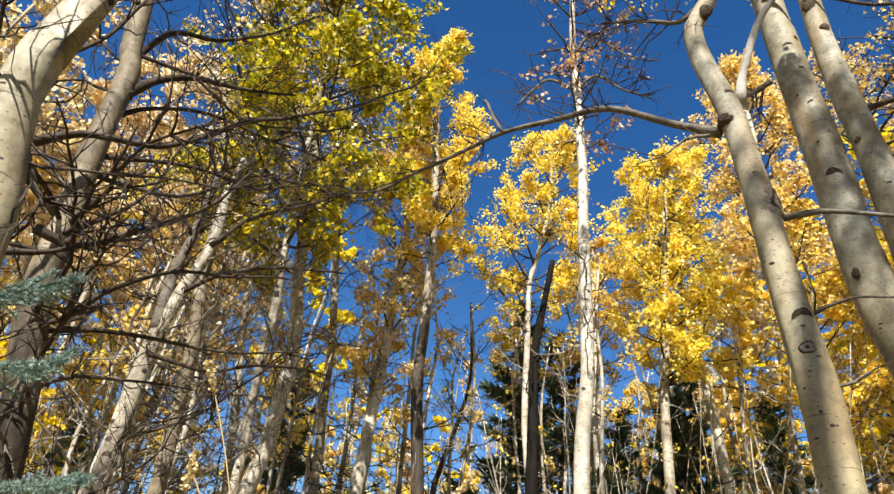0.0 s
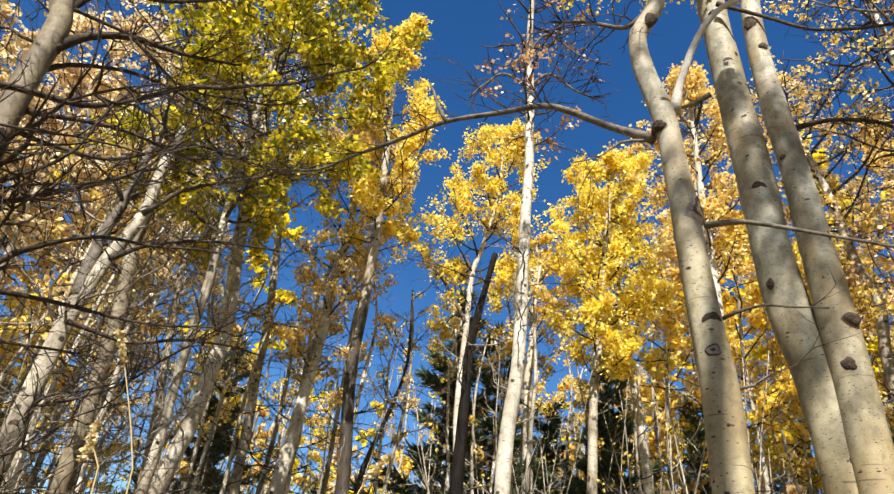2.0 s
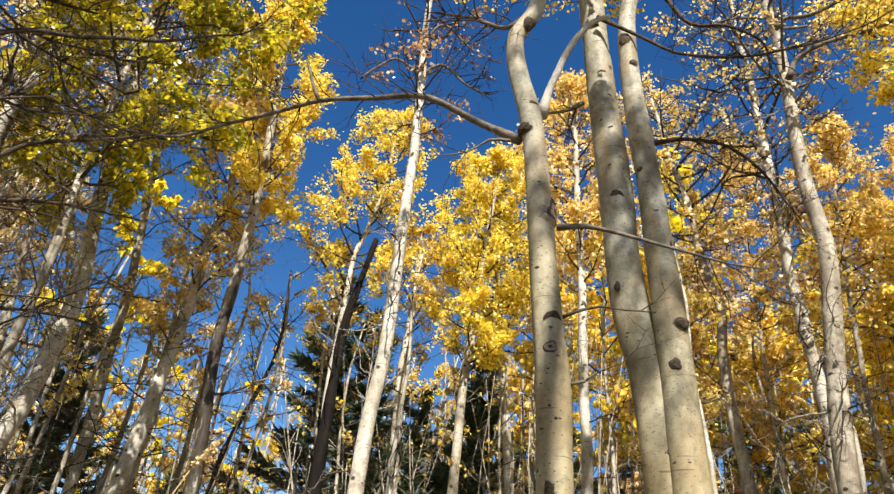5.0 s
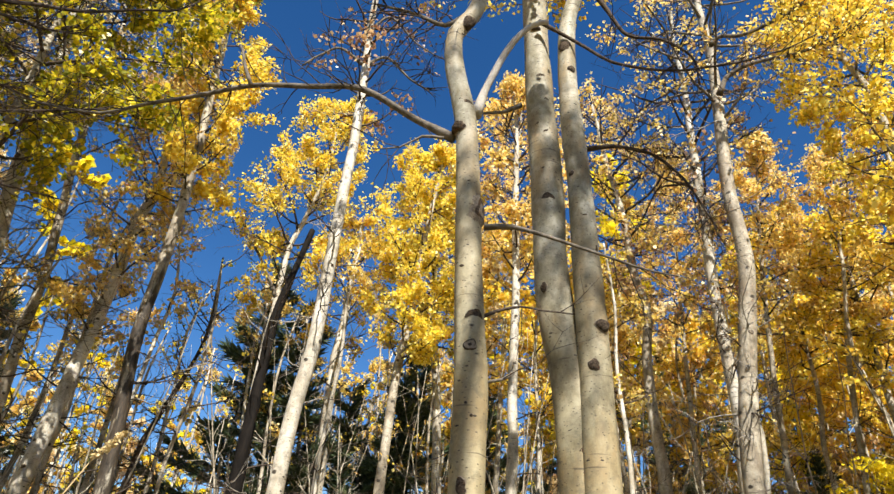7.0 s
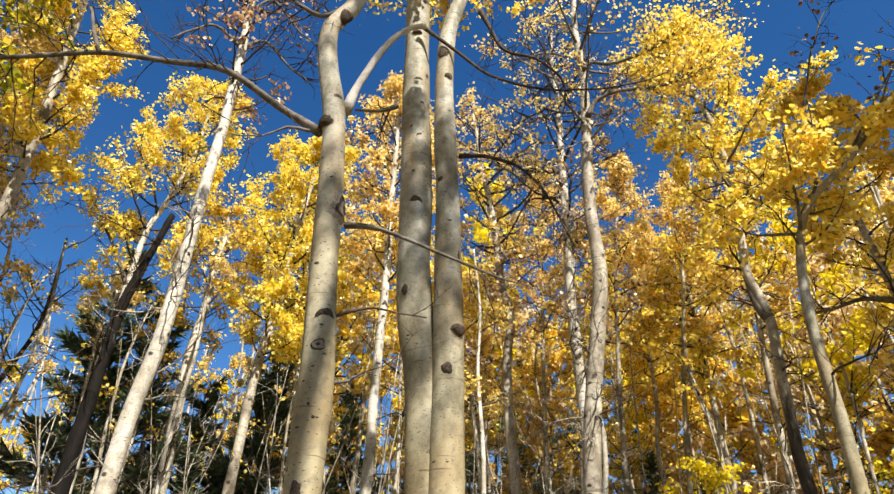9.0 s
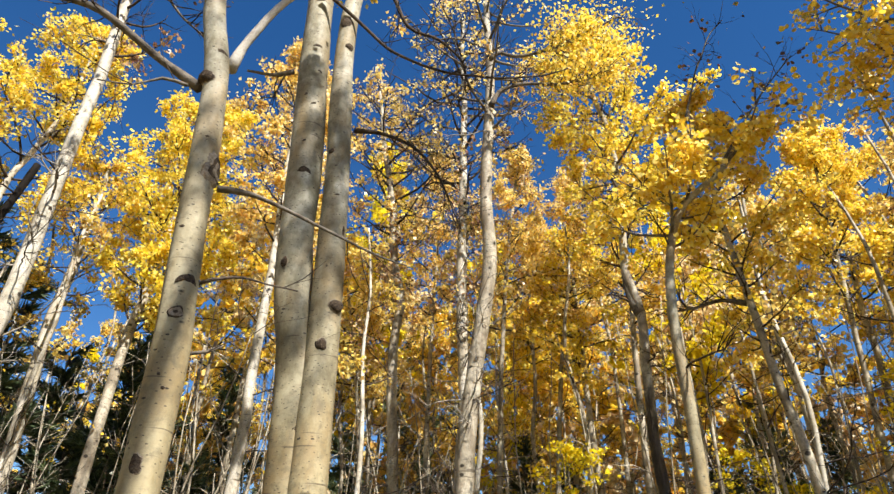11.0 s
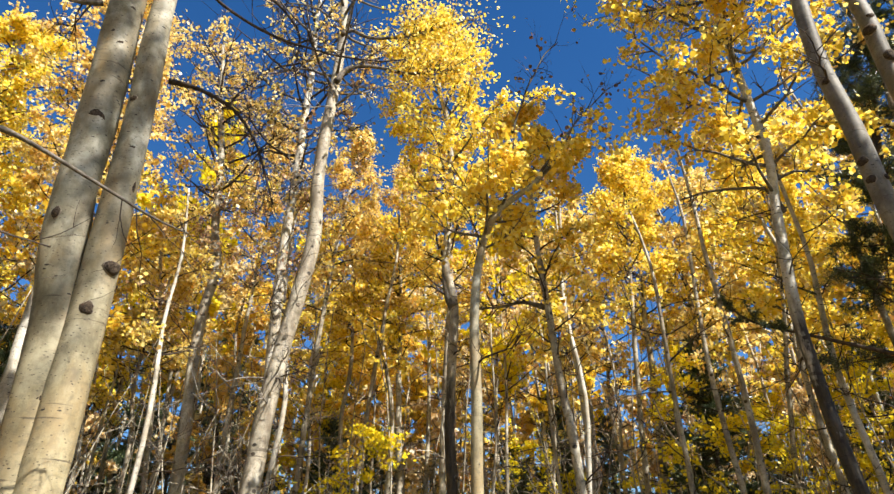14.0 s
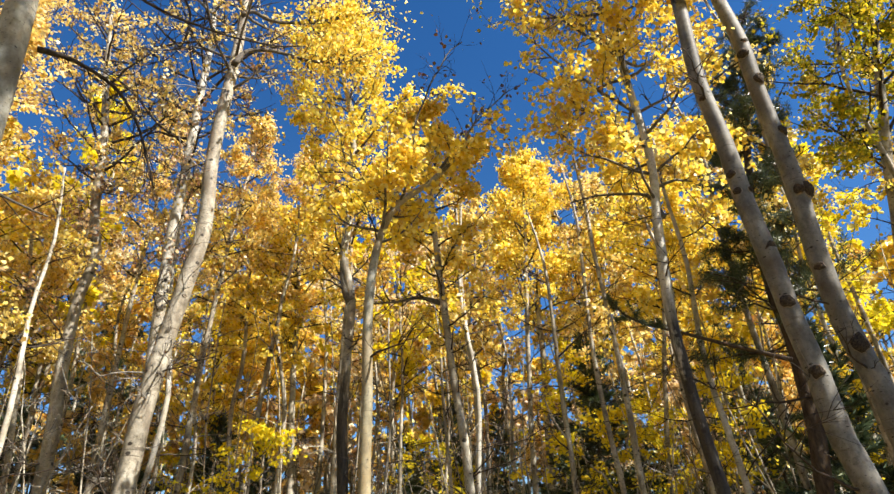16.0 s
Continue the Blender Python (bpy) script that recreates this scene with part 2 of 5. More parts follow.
# ---- mesh tools ----
class Geo:
    """Gathers tubes into one mesh."""

    def __init__(self):
        self.v, self.f = [], []

    def tube(self, pts, radii, segs=6, lump=0.0, seed=0.0):
        start, side = len(self.v), None
        for i, p in enumerate(pts):
            d = (pts[min(i + 1, len(pts) - 1)] - pts[max(i - 1, 0)]).normalized()
            side = d.orthogonal() if side is None else side - d * side.dot(d)
            side.normalize()
            up = d.cross(side)
            for k in range(segs):
                a = 2 * math.pi * k / segs
                q = side * math.cos(a) + up * math.sin(a)
                r = radii[i]
                if lump:
                    r *= 1 + lump * noise.noise(Vector((q.x * 1.3 + seed, q.y * 1.3, p.z * 1.6))) + 0.5 * lump * noise.noise(Vector((q.x * 3 + seed, q.y * 3, p.z * 6)))
                self.v.append(p + q * r)
        n = len(pts)
        for i in range(n - 1):
            for k in range(segs):
                a, b = start + i * segs + k, start + i * segs + (k + 1) % segs
                self.f.append((a, b, b + segs, a + segs))
        self.f.append(tuple(start + k for k in reversed(range(segs))))
        self.f.append(tuple(start + (n - 1) * segs + k for k in range(segs)))

    def mesh(self, name, material, smooth=True):
        me = bpy.data.meshes.new(name)
        me.from_pydata([tuple(p) for p in self.v], [], self.f)
        if smooth:
            me.polygons.foreach_set("use_smooth", [True] * len(me.polygons))
        me.materials.append(material)
        return me


def part(name, me, parent, label="", kind=""):
    ob = new(name, me)
    ob.parent = parent
    return tagged(ob, label, kind=kind)


def smooth_path(ctrl, step):
    """Points along a Catmull-Rom curve through the controls."""
    c = [ctrl[0] * 2 - ctrl[1], *ctrl, ctrl[-1] * 2 - ctrl[-2]]
    out = []
    for i in range(1, len(c) - 2):
        p0, p1, p2, p3 = c[i - 1:i + 3]
        n = max(1, round((p2 - p1).length / step))
        for k in range(n):
            t = k / n
            out.append(0.5 * (p1 * 2 + (p2 - p0) * t + (p0 * 2 - p1 * 5 + p2 * 4 - p3) * t * t + (p1 * 3 - p0 - p2 * 3 + p3) * t ** 3))
    return out + [ctrl[-1].copy()]


def crooked(rng, start, direction, length, steps, wander, rise):
    """A wandering path for a branch."""
    pts, d, p = [start.copy()], direction.normalized(), start.copy()
    for _ in range(steps):
        d = (d + Vector((rng.gauss(0, wander), rng.gauss(0, wander), rng.gauss(0, wander) + rise))).normalized()
        p = p + d * (length / steps)
        pts.append(p.copy())
    return pts


def leaves_mesh(name, centres, size, material, rng, round_leaf=False, lean=(0, -0.42, 0.45)):
    """Many single leaves, each an island of its own, turned every way."""
    n = len(centres)
    c = np.array(centres, dtype=np.float64).reshape(n, 3)
    nrm = rng.normal(size=(n, 3))
    nrm /= np.linalg.norm(nrm, axis=1)[:, None] + 1e-9
    nrm += np.array(lean)  # most leaves turn towards the light
    nrm /= np.linalg.norm(nrm, axis=1)[:, None] + 1e-9
    u = np.cross(nrm, rng.normal(size=(n, 3)))
    u /= np.linalg.norm(u, axis=1)[:, None] + 1e-9
    w = np.cross(nrm, u)
    s = size * rng.uniform(0.65, 1.25, size=(n, 1))
    if round_leaf:
        outline = [(0.0, -0.5, 0.0), (0.46, -0.3, 0.06), (0.5, 0.1, 0.08), (0.0, 0.6, -0.02), (-0.5, 0.1, 0.08), (-0.46, -0.3, 0.06)]
    else:
        outline = [(0.0, -0.52, 0.0), (0.47, -0.05, 0.09), (0.0, 0.56, 0.0), (-0.47, -0.05, 0.09)]
    k = len(outline)
    v = np.empty((n, k, 3))
    for i, (a, b, h) in enumerate(outline):
        v[:, i] = c + s * (u * a + w * b + nrm * h)
    me = bpy.data.meshes.new(name)
    me.vertices.add(n * k)
    me.vertices.foreach_set("co", v.ravel())
    me.loops.add(n * k)
    me.loops.foreach_set("vertex_index", np.arange(n * k, dtype=np.int32))
    me.polygons.add(n)
    me.polygons.foreach_set("loop_start", np.arange(0, n * k, k, dtype=np.int32))
    me.update(calc_edges=True)
    me.validate()
    me.materials.append(material)
    return me


# scars: flattening, droop, which rings are grey, and the rings' sizes and heights
EYE = (0.85, 0.1, (2, 3), ((1.06, -0.1), (0.97, 0.08), (0.72, 0.18), (0.5, 0.08), (0.25, 0.10), (0.0, 0.12)))
STUB = (1.0, 0.0, (0,), ((1.1, -0.1), (0.95, 0.15), (0.75, 0.42), (0.5, 0.6), (0.25, 0.66), (0.0, 0.62)))
BROW = (0.55, 0.45, (), ((1.1, -0.1), (0.95, 0.08), (0.8, 0.12), (0.55, 0.10), (0.3, 0.10), (0.0, 0.10)))
BURL = (1.0, 0.0, (0, 1, 3), ((1.15, -0.1), (0.95, 0.25), (0.75, 0.5), (0.5, 0.45), (0.28, 0.62), (0.0, 0.55)))
TRUNKS = {}


def knot(tree, z, az, width, height=0.8, stand=0.4, shape=STUB):
    """A scar wrapped on the trunk at the height z, towards the compass angle az."""
    squash, droop, pale, rings = shape
    pts, rad, seed, lump = TRUNKS[tree.name]
    i = min(range(len(pts)), key=lambda j: abs(pts[j].z - z))
    out = Vector((math.sin(radians(az)), math.cos(radians(az)), 0))
    ax = (pts[min(i + 1, len(pts) - 1)] - pts[max(i - 1, 0)]).normalized()
    out = (out - ax * out.dot(ax)).normalized()
    side = ax.cross(out)
    r = rad[i] * (1 + lump * noise.noise(Vector((out.x * 1.3 + seed, out.y * 1.3, pts[i].z * 1.6))) + 0.5 * lump * noise.noise(Vector((out.x * 3 + seed, out.y * 3, pts[i].z * 6))))
    w, v, f, seg = width / 2, [], [], 16
    for q, h in rings:
        for k in range(seg):
            t = 2 * math.pi * k / seg
            e = q * (1 + 0.45 * noise.noise(Vector((math.cos(t) * 1.4, math.sin(t) * 1.4, z * 7 + az + q))))
            px = w * e * math.cos(t)
            py = w * height * (squash * e * math.sin(t) - droop * (px / w) ** 2)
            turn = max(-1.3, min(1.3, px / r))
            rr = r + w * stand * (h + 0.22 * h * noise.noise(Vector((px / w * 2, py / w * 2, az))))
            v.append(pts[i] + side * math.sin(turn) * rr + out * math.cos(turn) * rr + ax * py)
    for m in range(len(rings) - 1):
        for k in range(seg):
            p, q = m * seg + k, m * seg + (k + 1) % seg
            f.append((p, q, q + seg, p + seg))
    me = bpy.data.meshes.new("knot")
    me.from_pydata(v, [], f)
    me.materials.append(SCAR)
    me.materials.append(RING)
    for m, p in enumerate(me.polygons):
        p.use_smooth = True
        p.material_index = 1 if m // seg in pale else 0
    return part("knot", me, tree)


def fine_twigs(geo, rng, path, count, length, r=0.006, rise=0.02, lo=0.15, sub=2, steps=5):
    """Short crooked side shoots along a branch."""
    tips = []
    for _ in range(count):
        i = min(int(rng.uniform(lo, 1.0) * (len(path) - 1)), len(path) - 2)
        d = (path[i + 1] - path[i]).normalized()
        out = Vector((rng.gauss(0, 1), rng.gauss(0, 1), rng.gauss(0.15, 0.8)))
        out = (out - d * out.dot(d)).normalized()
        L = length * rng.uniform(0.4, 1.2)
        tw = crooked(rng, path[i], d * 0.7 + out, L, steps, 0.24, rise)
        geo.tube(tw, [r * (1 - 0.75 * k / steps) for k in range(steps + 1)], 3)
        tips.append(tw)
        for _ in range(sub):
            j = rng.randint(1, steps - 1)
            o2 = Vector((rng.gauss(0, 1), rng.gauss(0, 1), rng.gauss(0, 1))).normalized()
            t2 = crooked(rng, tw[j], (tw[j + 1] - tw[j]).normalized() + o2 * 0.8, L * 0.5, steps - 2, 0.25, rise)
            geo.tube(t2, [r * 0.55 * (1 - 0.7 * k / (steps - 2)) for k in range(steps - 1)], 3)
            tips.append(t2)
    return tips


def grow_crown(rng, path, rad, z0, R, leaves, geos, sparse=False, spread=0.19, limbs=None, far=0):
    """Limbs and twigs from the trunk above z0; gives the leaf places."""
    idx = [i for i, p in enumerate(path) if p.z > z0]
    top = path[-1].z
    span = max(top - z0, 0.5)
    tips = []
    n = limbs or max(12, int(span * 6.5))
    az = rng.uniform(0, 6.3)
    for k in range(n):
        i = idx[min(int(len(idx) * (k + rng.random()) / n), len(idx) - 1)]
        h = (path[i].z - z0) / span
        az += 2.4 + rng.gauss(0, 0.3)
        reach = R * (0.45 + 0.75 * math.sin(math.pi * min(1, 0.18 + 0.82 * h)) ** 0.8) * rng.uniform(0.7, 1.15)
        if h > 0.85:
            reach *= 0.75
        d = Vector((math.cos(az), math.sin(az), rng.uniform(0.15, 0.75)))
        nb = 5 if far else 7
        br = crooked(rng, path[i], d, reach * 1.12, nb, 0.14, 0.05)
        r0 = min(rad[i] * 0.55, 0.008 + reach * 0.012)
        geo = Geo() if not far or not geos else geos[0]
        if not geos or geo is not geos[0]:
            geos.append(geo)
        geo.tube(br, [r0 * (1 - 0.8 * j / nb) for j in range(nb + 1)], 5 if not far else 3)
        tips += fine_twigs(geo, rng, br, 4 if sparse else 2 if far > 1 else 4 if far else 7, reach * 0.5, r0 * 0.42, 0.03, 0.2, 0 if far > 1 else 1, 3 if far else 5)
        tips.append(br[nb // 2:])
    tips.append(path[-3:])
    pts = []
    weights = [len(t) for t in tips]
    clumps = rng.choices(tips, weights, k=max(60, leaves // (16 if not far else 10)))
    while len(pts) < leaves:
        for t in clumps:
            c = t[len(t) // 2]
            s = spread * rng.uniform(0.22, 0.62)
            ax = path[min(range(0, len(path), 2), key=lambda q: abs(path[q].z - c.z))]
            if math.hypot(c.x - ax.x, c.y - ax.y) < (0.45 if leaves > 5000 else 0.3) and rng.random() < 0.94 and c.z < top - 0.8:
                continue  # the trunk shows through the leaves
            for _ in range(rng.randint(5, 16)):  # strung along the twig in flat sprays
                u = rng.random() ** 0.6 * (len(t) - 1.001)
                c = t[int(u)].lerp(t[int(u) + 1], u - int(u))
                q = [max(-1.7, min(1.7, rng.gauss(0, 1))) * s for _ in "xyz"]
                pts.append((c.x + q[0], c.y + q[1], c.z + q[2] * 0.6 - 0.03))
            if len(pts) >= leaves:
                break
    return pts[:leaves]


def aspen(x, y, r, ctrl, crown=None, seed=0, leaves=4000, knots=0, dead=6, tone="gold", near=0, white=0, web=0, hero=0, taper=0, dark=0, skin="", sparse=0, label="", far=0, limbs=None, leaf=None, sprigs=0):
    """An aspen: bent tapered trunk, limbs, dead lower shoots, leafy crown. ctrl: height and offsets of the bends."""
    rng, nrng = random.Random(seed), np.random.RandomState(seed)
    root = new("aspen_tree")
    root.location = (x, y, 0)
    H = ctrl[-1][0]
    path = smooth_path([Vector((0, 0, -0.1)), *(Vector((dx, dy, z)) for z, dx, dy in ctrl)], 0.11 if hero else 0.2 if not far else 0.45)
    wob = 0.0 if hero else 0.012
    path = [p + Vector((noise.noise(Vector((p.z * 0.9, seed, 0))), noise.noise(Vector((p.z * 0.9, seed, 7))), 0)) * wob * 2 for p in path]
    rad = [max(0.012, r * ((max(H - p.z, 0) + 0.6) / (H + 0.6)) ** (taper or (0.2 if hero else 0.4)) * (1 + 0.5 * math.exp(-max(p.z, 0) * 5))) for p in path]
    g = Geo()
    segs = 22 if hero else 12 if not far else 6
    g.tube(path, rad, segs, 0.10 if not far else 0.06, seed * 1.7)
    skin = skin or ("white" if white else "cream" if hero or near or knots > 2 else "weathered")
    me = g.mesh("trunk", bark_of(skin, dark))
    part("trunk", me, root)
    TRUNKS[root.name] = (path, rad, seed * 1.7, 0.10 if not far else 0.06)
    if dead:
        joined, ends = Geo(), []
        high = crown[0] + 0.8 if crown else H * 0.8
        for k in range(dead):
            z = rng.uniform(1.2, max(high, 2.2))
            i = min(range(len(path)), key=lambda j: abs(path[j].z - z))
            a = rng.uniform(0, 6.28)
            L = rng.uniform(0.9, 2.5) if web else rng.uniform(0.5, 1.5)
            nb = 5 if far else 9
            br = crooked(rng, path[i], Vector((math.cos(a), math.sin(a), rng.uniform(-0.1, 0.6))), L, nb, 0.2, 0.03)
            if web and min(math.hypot(x + q.x - 0.5, y + q.y + 0.1) for q in br) < 2.6:
                br = [Vector((2 * br[0].x - q.x, 2 * br[0].y - q.y, q.z)) for q in br]  # none hangs over the path
            r0 = rng.uniform(0.007, 0.019 if web else 0.015)
            g = joined if far else Geo()
            g.tube(br, [r0 * (1 - 0.75 * j / nb) for j in range(nb + 1)], 5 if not far else 3)
            ends += fine_twigs(g, rng, br, 4 if far else 7 if not web else 11, L * (0.33 if web else 0.45), r0 * 0.5, 0.02, 0.15, 1 if far else 2, 3 if far else 5)
            if not far:
                part("dead_branch", g.mesh("dead_branch", SUNLIT_TWIG if k % 2 and math.hypot(x, y) > 5.5 and y > 5 else LIMB if web and k % 4 == 0 else TWIG), root, "bare dark dead branch")
        if far:
            part("dead_growth", joined.mesh("dead_growth", TWIG), root, "bare dark dead twigs", "stuff")
        if sprigs:  # the last few leaves on the bare shoots
            ends = [t for t in ends if t[0].z > H * 0.42]
            spots = [rng.choice(rng.choice(ends)[1:]) for _ in range(sprigs)]
            spots = [(q.x + rng.gauss(0, 0.06), q.y + rng.gauss(0, 0.06), q.z + rng.gauss(0, 0.05)) for q in spots]
            part("foliage", leaves_mesh("foliage", spots, 0.055, AMBER if seed % 2 else DUSK, nrng, True), root, "", "stuff")
    if crown and leaves:
        z0, R = crown
        z0 = min(z0, H - 1.5)
        geos = []
        pts = grow_crown(rng, path, rad, z0, R, leaves, geos, sparse, limbs=limbs, far=far)
        for g in geos:
            part("twig_growth" if far else "branch", g.mesh("branch", LIMB if near else TWIG), root, "", "stuff" if far else "")
        part("crown", leaves_mesh("crown", pts, leaf or (0.058 if near else 0.066), TONES[tone], nrng, bool(near), (0, 0, 0.5) if far else (0, -0.42, 0.45)), root, "", "stuff")
    for _ in range(knots):
        z = rng.uniform(1.0, min(H * 0.75, 7.5))
        back_az = math.degrees(math.atan2(-x, -y))
        knot(root, z, back_az + rng.uniform(-150, 150), r * rng.uniform(0.45, 0.95), rng.uniform(0.6, 1.0), 0.4, rng.choice((STUB, BROW, STUB, EYE)))
    words = {"gold": "golden-yellow", "amber": "amber-coloured", "olive": "olive-green", "lemon": "lemon-yellow", "rust": "sparse withered", "dusk": "sparse faded brown", "blush": "pale tan", "orange": "orange-gold"}[tone]
    text = label or ("%s aspen with %s leaves%s" % ("slender weathered" if skin == "weathered" else skin + "-barked", words, " and dead branches" if dead > 9 else ""))
    return tagged(root, text, "tree", "aspens of the grove")


def limb(tree, pts, r0, r1, twigs=6, dark=0, leaves=0, tone="rust", spread=0.04, pale=0, lo=0.2):
    """One large limb of a tree, with its shoots."""
    rng = random.Random(int(sum(p[0] * 91 + p[2] * 37 for p in pts)) + len(pts))
    o = tree.location
    path = smooth_path([Vector(p) - o for p in pts], 0.08)
    path = [p + Vector((noise.noise(p * 2.5), noise.noise(p * 2.5 + Vector((9, 0, 0))), noise.noise(p * 2.5 + Vector((0, 9, 0))))) * 0.02 * min(1, i / 6) for i, p in enumerate(path)]
    g = Geo()
    n = len(path) - 1
    g.tube(path, [r0 * 1.35 * (1 - i / 3 * 0.26) if i < 3 else r0 + (r1 - r0) * i / n for i in range(n + 1)], 10, 0.12, r0 * 99)
    ob = part("limb", g.mesh("limb", TWIG if dark else PALE_LIMB if pale else LIMB), tree)
    tips = []
    for _ in range(twigs * 2):
        g = Geo()
        tips += fine_twigs(g, rng, path, 1, 0.6, max(0.004, r1 * 0.8), 0.02, lo, 2)
        part("shoot", g.mesh("shoot", TWIG), ob)
    if leaves:
        spots = [rng.choice(rng.choice(tips)[2:]) for _ in range(leaves)]
        spots = [(q.x + rng.gauss(0, spread), q.y + rng.gauss(0, spread), q.z + rng.gauss(0, spread)) for q in spots]
        part("foliage", leaves_mesh("foliage", spots, 0.05, TONES[tone], np.random.RandomState(leaves), True), ob, "", "stuff")
    return ob


# ---- ground ----
def ground():
    n, half = 120, 260.0
    v, f = [], []
    for j in range(n + 1):
        for i in range(n + 1):
            a, b = 2 * i / n - 1, 2 * j / n - 1
            px, py = half * a * abs(a) ** 1.2, half * b * abs(b) ** 1.2
            d = math.hypot(px, py)
            z = 0.10 * noise.noise(Vector((px * 0.25, py * 0.25, 0))) + 0.05 * noise.noise(Vector((px, py, 3)))
            v.append((px, py, z + 0.004 * max(0, d - 40) * noise.noise(Vector((px * 0.02, py * 0.02, 5)))))
    for j in range(n):
        for i in range(n):
            a = j * (n + 1) + i
            f.append((a, a + 1, a + n + 2, a + n + 1))
    me = bpy.data.meshes.new("ground")
    me.from_pydata(v, [], f)
    me.polygons.foreach_set("use_smooth", [True] * len(f))
    me.materials.append(SOIL)
    return tagged(new("ground", me), "forest floor of dark soil strewn with fallen aspen leaves", "ground", kind="structure")


ground()

# ---- the trees that stand near ----
tree_near_left = aspen(-1.62, 2.46, 0.118, [(2.99, -0.3, -0.28), (3.21, -0.34, -0.32), (3.5, -0.38, -0.37), (3.85, -0.38, -0.36), (4.26, -0.35, -0.33), (9.0, -0.11, -0.1)], crown=(5.9, 0.71), seed=1, leaves=500, knots=6, label='thick cream-barked aspen leaning beside a young spruce', tone='blush')
# dark=2.9 paints the shade at this trunk's base into its bark
tree_web = aspen(-1.85, 3.48, 0.094, [(2.2, -0.24, -0.18), (2.62, -0.32, -0.23), (3.09, -0.41, -0.3), (3.47, -0.43, -0.31), (3.89, -0.46, -0.33), (4.36, -0.48, -0.35), (4.79, -0.5, -0.36), (5.44, -0.6, -0.44), (10.0, -1.03, -0.75)], crown=(7.0, 1.04), seed=2, dark=2.9, skin='tan', leaves=500, knots=8, dead=36, web=1, tone='blush')
tree_v = aspen(-2.83, 5.85, 0.108, [(2.42, -0.0, -0.0), (2.75, -0.0, -0.0), (3.44, 0.0, 0.0), (3.92, 0.01, 0.0), (4.48, 0.1, 0.05), (5.1, 0.21, 0.1), (5.82, 0.2, 0.1), (6.37, 0.25, 0.12)], seed=3, skin='weathered', leaves=1300, dark=2.6, tone='amber', knots=4, dead=30, web=1)
tree_v2 = aspen(-2.83, 7.48, 0.105, [(2.75, -0.11, -0.04), (3.64, -0.17, -0.07), (4.51, -0.22, -0.09), (5.3, -0.34, -0.14), (5.91, -0.4, -0.16), (12.0, -0.75, -0.3)], crown=(7.2, 1.5), seed=4, skin='tan', leaves=3600, knots=3, dead=22, web=1, tone='blush')
tree_u = aspen(-2.74, 9.01, 0.125, [(3.07, 0.35, 0.08), (3.6, 0.44, 0.11), (4.44, 0.49, 0.12), (5.36, 0.5, 0.12), (6.67, 0.31, 0.08), (7.47, 0.24, 0.06), (8.45, 0.14, 0.03), (10.12, -0.03, -0.01), (13.51, -0.43, -0.11), (16.77, -0.82, -0.2)], crown=(9.3, 0.99), seed=5, white=1, dark=2.2, leaves=500, knots=3, dead=30, web=1, tone='blush')
tree_olive = aspen(-2.0, 7.25, 0.062, [(2.6, -0.05, 0.0), (4.6, -0.12, 0.02), (6.2, -0.2, 0.0), (8.4, -0.28, -0.05), (10.4, -0.3, -0.1), (12.6, -0.25, -0.1)], crown=(5.7, 1.62), seed=8, leaves=30000, leaf=0.078, dead=8, tone='olive')
tree_u2 = aspen(-1.63, 10.88, 0.095, [(3.53, -0.15, -0.03), (5.06, -0.25, -0.05), (6.6, -0.39, -0.07), (8.1, -0.6, -0.11), (9.68, -0.77, -0.14), (13.0, -0.97, -0.18)], crown=(9.6, 1.60), seed=6, leaves=3200, dead=26, web=1, tone='blush')
tree_thin_l = aspen(-2.77, 10.67, 0.085, [(3.51, -0.35, -0.12), (4.98, -0.59, -0.2), (6.24, -0.76, -0.25), (7.17, -0.89, -0.29), (12.0, -1.28, -0.43)], crown=(9.0, 1.53), seed=7, leaves=3000, dead=26, web=1, tone='blush')
tree_d = aspen(0.16, 9.33, 0.112, [(3.11, -0.2, -0.01), (4.91, -0.4, -0.02), (6.31, -0.39, -0.02), (8.31, -0.46, -0.02), (10.41, -0.63, -0.03), (12.08, -0.7, -0.03), (12.8, -0.55, -0.03)], crown=(6.9, 0.80), seed=10, dark=5.8, leaves=16000, knots=2, dead=18)
tree_e = aspen(-1.18, 10.45, 0.130, [(3.17, 0.11, 0.01), (4.8, 0.2, 0.02), (5.96, 0.25, 0.03), (7.38, 0.28, 0.03), (8.32, 0.35, 0.04), (10.96, 0.03, 0.0)], crown=(5.2, 1.05), seed=11, leaves=10000, knots=2, dead=8, tone='amber', white=1)
tree_c = aspen(1.56, 6.58, 0.097, [(2.88, 0.06, -0.01), (3.6, 0.09, -0.02), (4.26, 0.16, -0.04), (5.31, 0.17, -0.04), (6.45, 0.18, -0.04), (8.23, 0.18, -0.04), (10.02, 0.12, -0.03), (10.91, 0.14, -0.03), (11.89, 0.14, -0.03)], crown=(7.6, 0.95), seed=12, leaves=900, tone='dusk', knots=5, dead=20, white=1, sparse=1)
tree_c_back = aspen(3.56, 12.52, 0.137, [(4.1, -0.06, 0.02), (5.22, -0.09, 0.02), (6.47, -0.12, 0.03), (7.57, -0.06, 0.02), (9.08, -0.02, 0.0), (10.0, -0.0, 0.0)], crown=(6.7, 0.88), seed=13, leaves=5000, dead=8, white=1)
